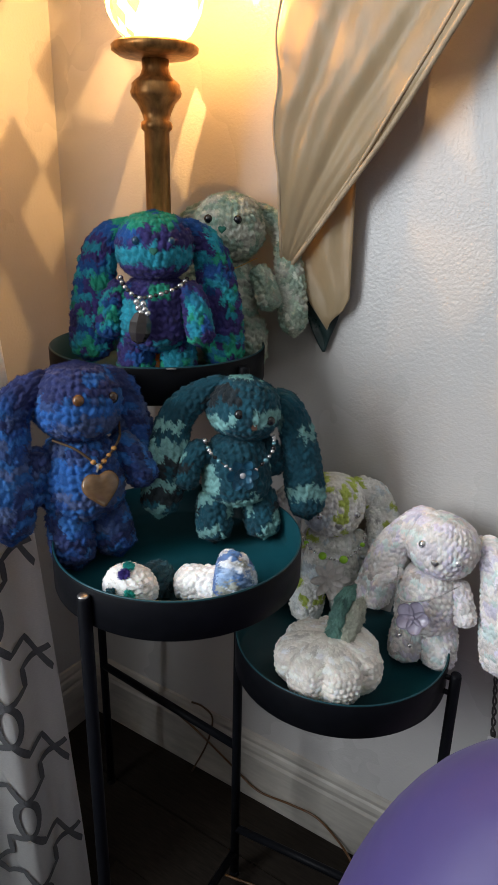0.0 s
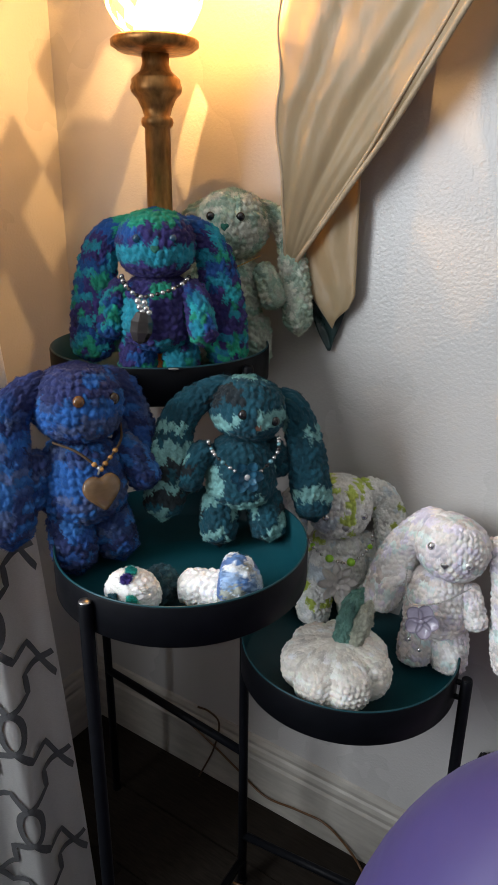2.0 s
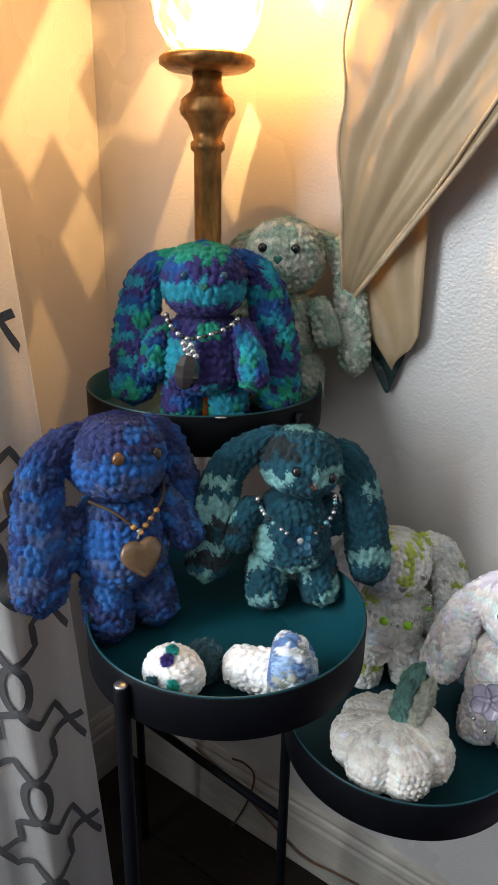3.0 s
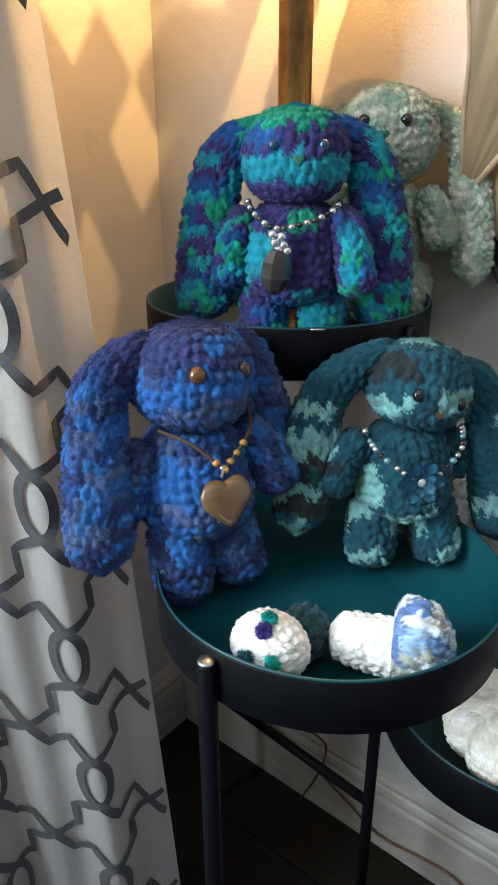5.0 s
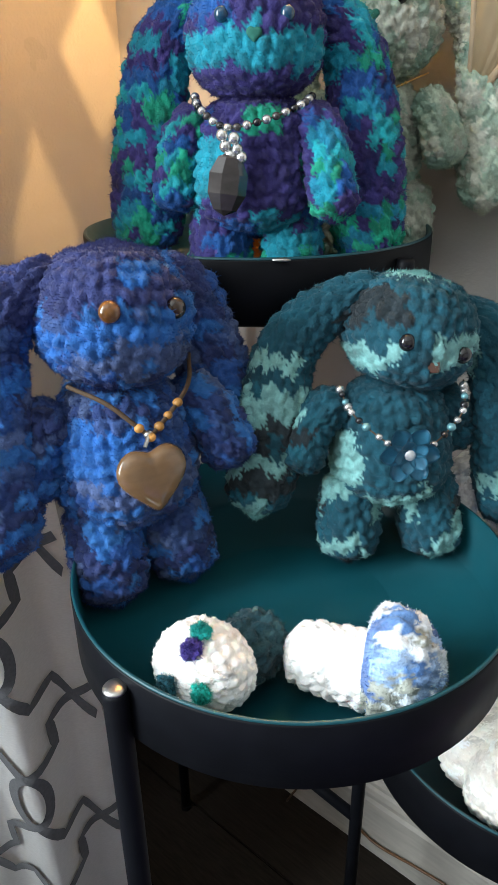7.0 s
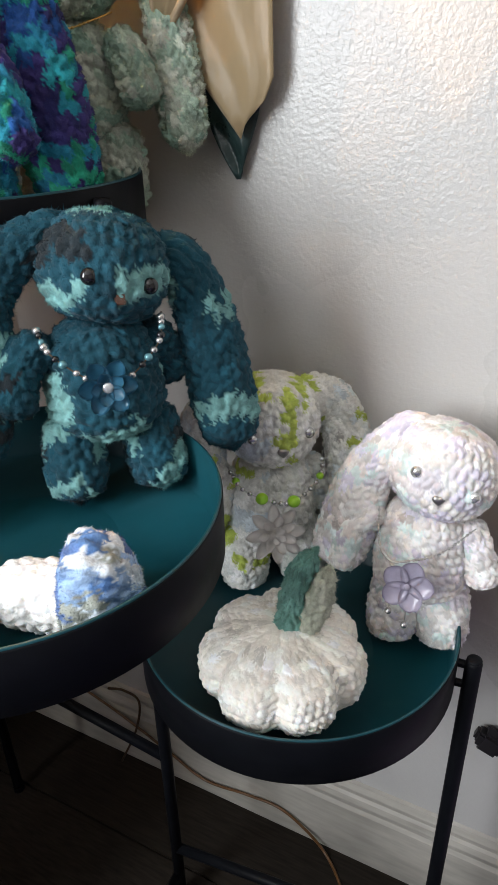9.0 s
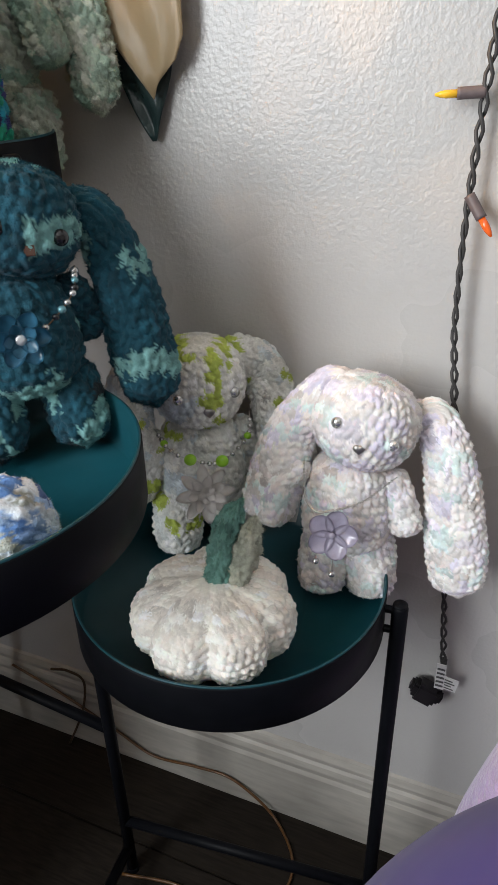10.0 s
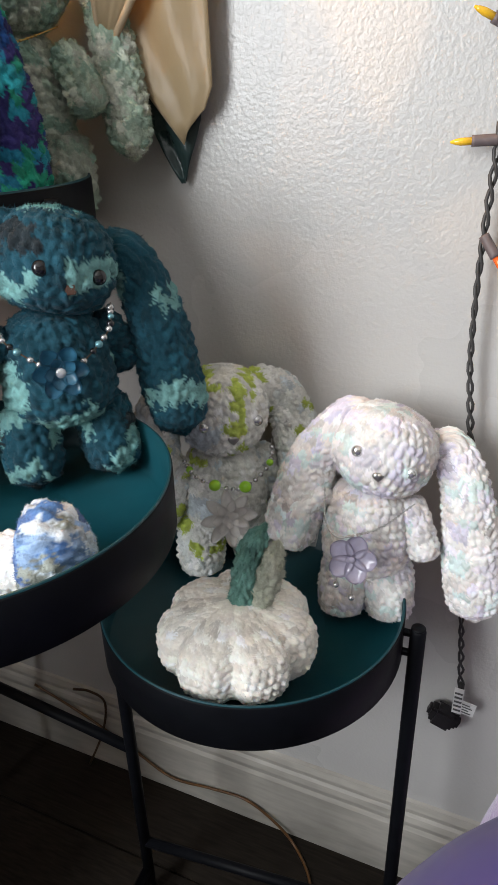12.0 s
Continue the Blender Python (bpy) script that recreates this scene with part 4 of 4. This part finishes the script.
TEAL_BANDS = [(-0.06, 0.06, 0.136, 0.24, TEAL_A), (-0.050, -0.010, 0.156, 0.172, MINT), (0.012, 0.06, 0.160, 0.175, MINT), (-0.042, 0.0, 0.186, 0.214, COAL), (-0.008, 0.030, 0.222, 0.24, MINT),
              (-0.048, 0.045, 0.03, 0.136, TEAL_A), (-0.050, -0.024, 0.066, 0.104, MINT), (-0.024, 0.024, 0.050, 0.064, MINT), (-0.062, -0.026, 0.020, 0.036, MINT), (0.026, 0.060, 0.026, 0.036, MINT),
              (0.062, 0.14, 0.0, 0.20, TEAL_A), (0.068, 0.14, 0.060, 0.078, MINT), (0.07, 0.14, 0.150, 0.160, MINT),
              (-0.14, -0.064, 0.128, 0.150, MINT), (-0.14, -0.064, 0.112, 0.128, COAL), (-0.14, -0.090, 0.090, 0.104, MINT), (-0.14, -0.075, 0.074, 0.090, COAL), (-0.14, -0.09, 0.040, 0.054, MINT)]
DTEAL = Yarn([(0.007, 0.068, 0.100), (0.008, 0.080, 0.118), (0.006, 0.054, 0.082), (0.009, 0.090, 0.132), (0.014, 0.024, 0.030), (0.20, 0.42, 0.40), (0.007, 0.068, 0.100), (0.009, 0.084, 0.122), (0.006, 0.058, 0.088), (0.008, 0.074, 0.108), (0.17, 0.37, 0.37), (0.007, 0.062, 0.094)], 11, 0.0118, TEAL_BANDS)
m_teal = pose(-0.004, 0.747, MID_Z + 0.003, -8, 0, 12)
teal = rabbit("stuffed_rabbit", m_teal, 0.885, DTEAL, "dark teal crocheted rabbit with mint flecks and drooping ears", JET, 0.0062, BROWNFELT,
              [ear_line(-1, 0.108, 0.040), ear_line(1, 0.101, 0.022)], [arm_line3(-1, 0.074, 0.078, -0.01), arm_line3(1, 0.060, 0.088, 0.012)], (0, 15, 11), "square", 0.0225, eye_z=0.179, leg=(0.034, -0.012), head_r=0.049)
bd = [(0.02 + 0.040 * k, 0.0028 if k % 3 else 0.0034, (PEARL, JET, AQUA, PEARL)[k % 4]) for k in range(25)]
t = necklace("flower_necklace", teal, "silver and black bead necklace with a blue enamel flower", [(-0.046, -0.020, 0.148), (-0.038, -0.044, 0.131), (-0.008, -0.058, 0.109), (0.008, -0.058, 0.109), (0.038, -0.044, 0.131), (0.047, -0.020, 0.150)], bd, CORD, 0.0006)
flower(t, Vector((-0.004, -0.059, 0.108)), [(6, 0.021, 0.015, 0.0), (5, 0.014, 0.011, 0.003)], ENAMEL, CRYSTAL, "blue enamel flower with a crystal", eye_r=0.0048)

# peacock rabbit on the top tray
PURPLE, TURQ, JADE, AZURE = (0.034, 0.028, 0.14), (0.016, 0.25, 0.34), (0.014, 0.26, 0.17), (0.012, 0.080, 0.28)
PEACOCK_BANDS = [(-0.06, 0.06, 0.136, 0.158, PURPLE), (-0.06, 0.06, 0.158, 0.180, TURQ), (-0.06, 0.06, 0.180, 0.204, PURPLE), (-0.05, -0.012, 0.186, 0.204, AZURE), (-0.06, 0.06, 0.204, 0.24, AZURE),
                 (-0.042, 0.028, 0.204, 0.226, JADE), (-0.05, 0.036, 0.04, 0.130, PURPLE), (-0.05, -0.014, 0.072, 0.118, TURQ), (0.004, 0.040, 0.0, 0.062, TURQ), (-0.04, 0.0, 0.04, 0.06, AZURE),
                 (-0.060, -0.012, 0.022, 0.040, JADE), (-0.01, 0.02, 0.118, 0.130, JADE)]
PEACOCK = Yarn([(0.014, 0.27, 0.17), (0.022, 0.022, 0.115), (0.036, 0.030, 0.15), (0.012, 0.085, 0.29), (0.014, 0.24, 0.33), (0.020, 0.31, 0.36), (0.014, 0.26, 0.17), (0.040, 0.030, 0.15), (0.012, 0.07, 0.25), (0.014, 0.20, 0.32)], 7, 0.0135, PEACOCK_BANDS)
m_top = pose(-0.109, 0.838, TOP_Z + 0.001, -3, 0, 6)
top_r = rabbit("stuffed_rabbit", m_top, 0.93, PEACOCK, "purple, turquoise and green crocheted rabbit on the top tray", BLUEGLASS, 0.0050, GREENFELT,
               [ear_line(-1, 0.090, 0.032, 0.012), ear_line(1, 0.092, 0.022, 0.008)], [arm_line3(-1, 0.066, 0.066, -0.004), arm_line3(1, 0.060, 0.062, -0.040)], (0, 0, 0), "heart", 0.0215, 1.06, eye_z=0.193, head_r=0.0495, body_w=1.06)
bd = [(0.03 + 0.05 * k, 0.0030 if k % 2 else 0.0034, (PEARL, GREYSTONE, PEARL, JET)[k % 4]) for k in range(20)]
t = necklace("stone_necklace", top_r, "grey pearl bead necklace with a polished stone drop", [(-0.044, -0.014, 0.148), (-0.038, -0.034, 0.138), (-0.020, -0.053, 0.126), (0.006, -0.055, 0.130), (0.030, -0.044, 0.139), (0.042, -0.016, 0.148)], bd, CORD, 0.0006)
for q in ((-0.022, 0.121), (-0.014, 0.119), (-0.020, 0.114), (-0.012, 0.112), (-0.017, 0.108), (-0.009, 0.107)):
    part("bead", ball((q[0], -0.058, q[1]), 0.0042, (1, 1, 1), 12, 8), PEARL, t, "", True)
bm = bmesh.new()
bmesh.ops.create_uvsphere(bm, u_segments=7, v_segments=5, radius=1)
bmesh.ops.transform(bm, verts=bm.verts, matrix=pose(-0.019, -0.060, 0.090, 0, 8, 20) @ Matrix.Diagonal((0.015, 0.007, 0.021, 1)))
part("pendant", bm, GREYSTONE, t, "faceted grey stone drop")

# sage rabbit behind the lamp
SAGE = Yarn([(0.32, 0.42, 0.34), (0.38, 0.46, 0.37), (0.46, 0.50, 0.42), (0.26, 0.38, 0.31), (0.49, 0.51, 0.44)], 21)
m_sage = pose(-0.024, 0.957, TOP_Z, 0, 0, -10)
sage = rabbit("stuffed_rabbit", m_sage, 1.03, SAGE, "pale sage green crocheted rabbit standing beside the lamp", JET, 0.0055, GREENFELT,
              [ear_line(-1, 0.072, 0.06), ear_line(1, 0.092, 0.050, -0.016)], [arm_line3(-1, 0.06, 0.085), arm_line3(1, 0.062, 0.086, -0.03)], (0, 0, 0), "heart", 0.0185, eye_z=0.197, ear_w=0.72, head_r=0.046, body_w=0.82, arm_w=0.85)
necklace("fine_necklace", sage, "thin gold chain with a small clasp", [(-0.040, -0.020, 0.147), (-0.012, -0.050, 0.138), (0.012, -0.050, 0.138), (0.040, -0.020, 0.150)],
         [(0.15 + 0.035 * k, 0.0013, GOLD) for k in range(21)] + [(0.66, 0.0030, GOLD)], GOLD, 0.0006)

# white and lime rabbit on the lower tray
CHALK, LIMEY, DOVE = (0.83, 0.83, 0.79), (0.50, 0.60, 0.13), (0.64, 0.71, 0.75)
OLIVE_BANDS = [(-0.05, 0.05, 0.136, 0.24, CHALK), (-0.05, -0.014, 0.150, 0.180, DOVE), (0.004, 0.016, 0.190, 0.216, LIMEY), (0.000, 0.012, 0.166, 0.184, LIMEY), (0.006, 0.016, 0.148, 0.158, LIMEY), (0.020, 0.032, 0.204, 0.224, LIMEY), (-0.03, -0.012, 0.210, 0.226, LIMEY),
               (-0.036, 0.036, 0.05, 0.130, CHALK), (-0.036, -0.004, 0.072, 0.098, DOVE)]
OLIVE = Yarn([(0.82, 0.82, 0.78), (0.76, 0.78, 0.75), (0.50, 0.60, 0.12), (0.84, 0.84, 0.80), (0.66, 0.73, 0.76), (0.80, 0.81, 0.77), (0.84, 0.84, 0.80), (0.74, 0.78, 0.76), (0.82, 0.82, 0.77), (0.78, 0.80, 0.75)], 31, 0.0115, OLIVE_BANDS)
m_olive = pose(0.125, 0.860, RIGHT_Z, -2, 0, 6)
olive = rabbit("stuffed_rabbit", m_olive, 1.00, OLIVE, "white crocheted rabbit with lime green and grey flecks", PEARL, 0.0052, STEEL,
               [ear_line(-1, 0.074, 0.06), ear_line(1, 0.092, 0.060, -0.020)], [arm_line3(-1, 0.060, 0.075, -0.005), arm_line3(1, 0.056, 0.078, 0.004)], (6, 0, 0), "heart", 0.0250, head_r=0.0435, body_w=0.92, arm_w=0.8, fineness=0.84)
bd = [(0.05 + 0.047 * k, 0.0024, PEARL) for k in range(20)] + [(0.30, 0.0058, LIME), (0.55, 0.0060, LIME), (0.80, 0.0036, LIME), (0.13, 0.0036, LIME)]
t = necklace("flower_necklace", olive, "silver bead necklace with lime beads and a white flower", [(-0.045, -0.016, 0.146), (-0.034, -0.044, 0.134), (-0.006, -0.056, 0.124), (0.012, -0.056, 0.126), (0.036, -0.042, 0.138), (0.046, -0.016, 0.150)], bd, CHAIN, 0.0006)
flower(t, Vector((-0.012, -0.063, 0.098)), [(8, 0.027, 0.0115, 0.0), (7, 0.020, 0.0095, 0.003), (5, 0.012, 0.008, 0.006)], WHITEPETAL, PEARL, "white many-petalled flower", tilt=-22)

# pale lilac rabbit on the lower tray
PALE = Yarn([(0.82, 0.78, 0.79), (0.78, 0.74, 0.71), (0.74, 0.70, 0.80), (0.84, 0.82, 0.80), (0.70, 0.80, 0.78), (0.78, 0.72, 0.69), (0.78, 0.74, 0.79), (0.82, 0.79, 0.76)], 43)
m_pale = pose(0.242, 0.754, RIGHT_Z + 0.003, -7, -1.5, -22)
pale = rabbit("stuffed_rabbit", m_pale, 0.94, PALE, "pale lilac and cream crocheted rabbit with a drooping ear", PEARL, 0.0054, STEEL,
              [[(-0.020, 0.006, 0.206), (-0.042, 0.007, 0.198), (-0.055, 0.004, 0.165), (-0.068, 0.0, 0.122), (-0.082, -0.004, 0.070)], ear_line(1, 0.106, 0.012, -0.012)], [arm_line3(-1, 0.074, 0.075, -0.015), arm_line3(1, 0.056, 0.078)], (0, 21, 0), "heart", 0.0250, leg=(0.0235, -0.010), head_r=0.0475, body_w=0.95, arm_w=0.8, fineness=0.84)
t = necklace("flower_necklace", pale, "fine silver chain with a violet flower pendant", [(-0.042, -0.020, 0.150), (-0.038, -0.044, 0.128), (-0.028, -0.054, 0.118), (-0.014, -0.056, 0.120), (0.012, -0.054, 0.130), (0.040, -0.022, 0.140)],
             [(0.03 + 0.02 * k, 0.0013, CHAIN) for k in range(48)], CHAIN, 0.0005)
t.matrix_world = m_pale @ Matrix.Scale(0.94, 4) @ Matrix.Translation((0.002, -0.006, 0))
f = flower(t, Vector((-0.012, -0.064, 0.102)), [(5, 0.022, 0.020, 0.0), (1, 0.006, 0.006, 0.003)], VIOLET, VIOLET, "violet five-petalled resin flower", tilt=-15)
for x, z in ((-0.026, 0.072), (-0.012, 0.060)):
    part("drop_bead", ball((x, -0.060, z), 0.0030), PEARL, f, "", True)
    part("drop_chain", tube([(x, -0.060, z), (x + 0.002, -0.060, 0.096)], 0.0006, 6), CHAIN, f)

# white pumpkin on the lower tray
CREAM = Yarn([(0.88, 0.83, 0.75), (0.89, 0.85, 0.78), (0.87, 0.82, 0.74)], 51)
STEMGREEN = Yarn([(0.14, 0.30, 0.25), (0.16, 0.33, 0.28), (0.12, 0.27, 0.23)], 52)
STEMGREY = Yarn([(0.46, 0.47, 0.38), (0.42, 0.44, 0.35)], 53)
pumpkin = thing("stuffed_pumpkin", "cream white crocheted pumpkin with a green stalk", "stuffed toy", pose(0.112, 0.706, RIGHT_Z) @ Matrix.Scale(0.96, 4))
crochet("body", [(0, 0, 0.002), (0, 0, 0.040), (0, 0, 0.086)], [0, 0.034, 0.050, 0.060, 0.066, 0.069, 0.070, 0.070, 0.069, 0.066, 0.059, 0.044, 0.016], CREAM, pumpkin, lobes=(7, 0.13), stitch=0.0078, puff=0.0022, fuzz=0.35, pile=0.5)
crochet("stalk", [(0.002, 0.0, 0.062), (0.006, 0.0, 0.09), (0.014, 0.002, 0.130), (0.028, 0.002, 0.158)], [0.017, 0.0135, 0.0115, 0.011, 0.0105, 0.010, 0.009, 0], STEMGREEN, pumpkin, "green yarn stalk", fine=6)
crochet("stalk_back", [(0.018, -0.004, 0.070), (0.025, -0.005, 0.10), (0.037, -0.004, 0.144)], [0.006, 0.0105, 0.011, 0.011, 0.0105, 0.009, 0], STEMGREY, pumpkin, "grey-beige side of the stalk", fine=6)

# crocheted mushrooms lying on the middle tray
WHITE = Yarn([(0.85, 0.84, 0.82), (0.87, 0.86, 0.84)], 61)
NIGHT = Yarn([(0.006, 0.040, 0.055), (0.005, 0.028, 0.04), (0.03, 0.09, 0.11), (0.006, 0.04, 0.055)], 62)
SKYMIX = Yarn([(0.10, 0.22, 0.48), (0.22, 0.36, 0.62), (0.34, 0.36, 0.32), (0.10, 0.17, 0.36), (0.62, 0.68, 0.74), (0.30, 0.44, 0.66)], 63, 0.0085)
mush = thing("stuffed_mushroom", "white crocheted mushroom with coloured spots lying down", "stuffed toy", pose(-0.108, 0.600, MID_Z + 0.0265))
crochet("cap", [(-0.015, -0.024, 0.012), (0.002, 0.0, 0.0), (0.017, 0.018, -0.006)], round_profile(0.0290, 15), WHITE, mush, "white spotted cap", front=(0, 0, 1), flat=0.80, stitch=0.0078, puff=0.0022, fuzz=0.6, pile=0.5)
crochet("stem", [(0.012, 0.008, -0.004), (0.026, 0.026, -0.007), (0.036, 0.038, -0.009)], [0.016, 0.019, 0.0195, 0.0195, 0.019, 0.016, 0.0], NIGHT, mush, "dark teal stem", front=(0, 0, 1))
for way, c in (((-0.16, -0.46, 0.873), (0.055, 0.035, 0.24)), ((-0.068, -0.133, 0.99), (0.01, 0.33, 0.30)), ((-0.519, -0.81, 0.249), (0.008, 0.085, 0.12)), ((0.06, -0.94, 0.33), (0.01, 0.36, 0.30))):
    q = Vector((0.001, -0.002, 0.001)) + Vector((way[0], way[1], way[2] * 0.80)) * 0.0325
    w = Vector(way)
    crochet("spot", [q - w * 0.004, q, q + w * 0.0035], [0.003, 0.0054, 0.0058, 0.005, 0.0], Yarn([c, tuple(0.85 * k for k in c)], 70), mush, "coloured yarn spot", front=(0.3, 0.2, 1), stitch=0.007, puff=0.002)
mush = thing("stuffed_mushroom", "white crocheted mushroom with a blue mottled cap lying down", "stuffed toy", pose(-0.026, 0.610, MID_Z + 0.027))
crochet("stem", [(-0.044, 0.012, -0.005), (-0.015, 0.005, -0.006), (0.016, -0.004, -0.005)], [0, 0.016, 0.019, 0.0200, 0.0205, 0.021, 0.021, 0.021], WHITE, mush, "white stem", front=(0, 0, 1), stitch=0.0078, puff=0.0022, fuzz=0.6, pile=0.5)
crochet("cap", [(0.002, -0.002, 0.005), (0.018, -0.004, 0.004), (0.046, -0.006, -0.004)], [0.018, 0.029, 0.0310, 0.0305, 0.029, 0.025, 0.020, 0.013, 0], SKYMIX, mush, "blue, grey and white mottled cap", front=(0, 0, 1), pile=0.7)


# ---- floor planks ----
PW, PL = 0.125, 1.15
bm = box(0, 0, -0.006, PL - 0.002, PW - 0.0018, 0.0, 0.0012)
plank_mesh = bpy.data.meshes.new("plank")
bm.to_mesh(plank_mesh)
bm.free()
plank_mesh.materials.append(PLANK)
for k in range(int(SIZE_O / PW)):
    off = (k * 0.37) % 1.0 * PL
    for j in range(-1, 3):
        a = j * PL - off
        if a + PL < 0.02 or a > SIZE_A - 0.02:
            continue
        ob = new("plank", plank_mesh)
        a0, a1 = max(a, 0.0), min(a + PL, SIZE_A)
        ob.matrix_world = ROOM @ pose(a0, k * PW + 0.001, FLOOR) @ Matrix.Diagonal(((a1 - a0) / PL, 1, 1, 1))
        ob.parent = floor
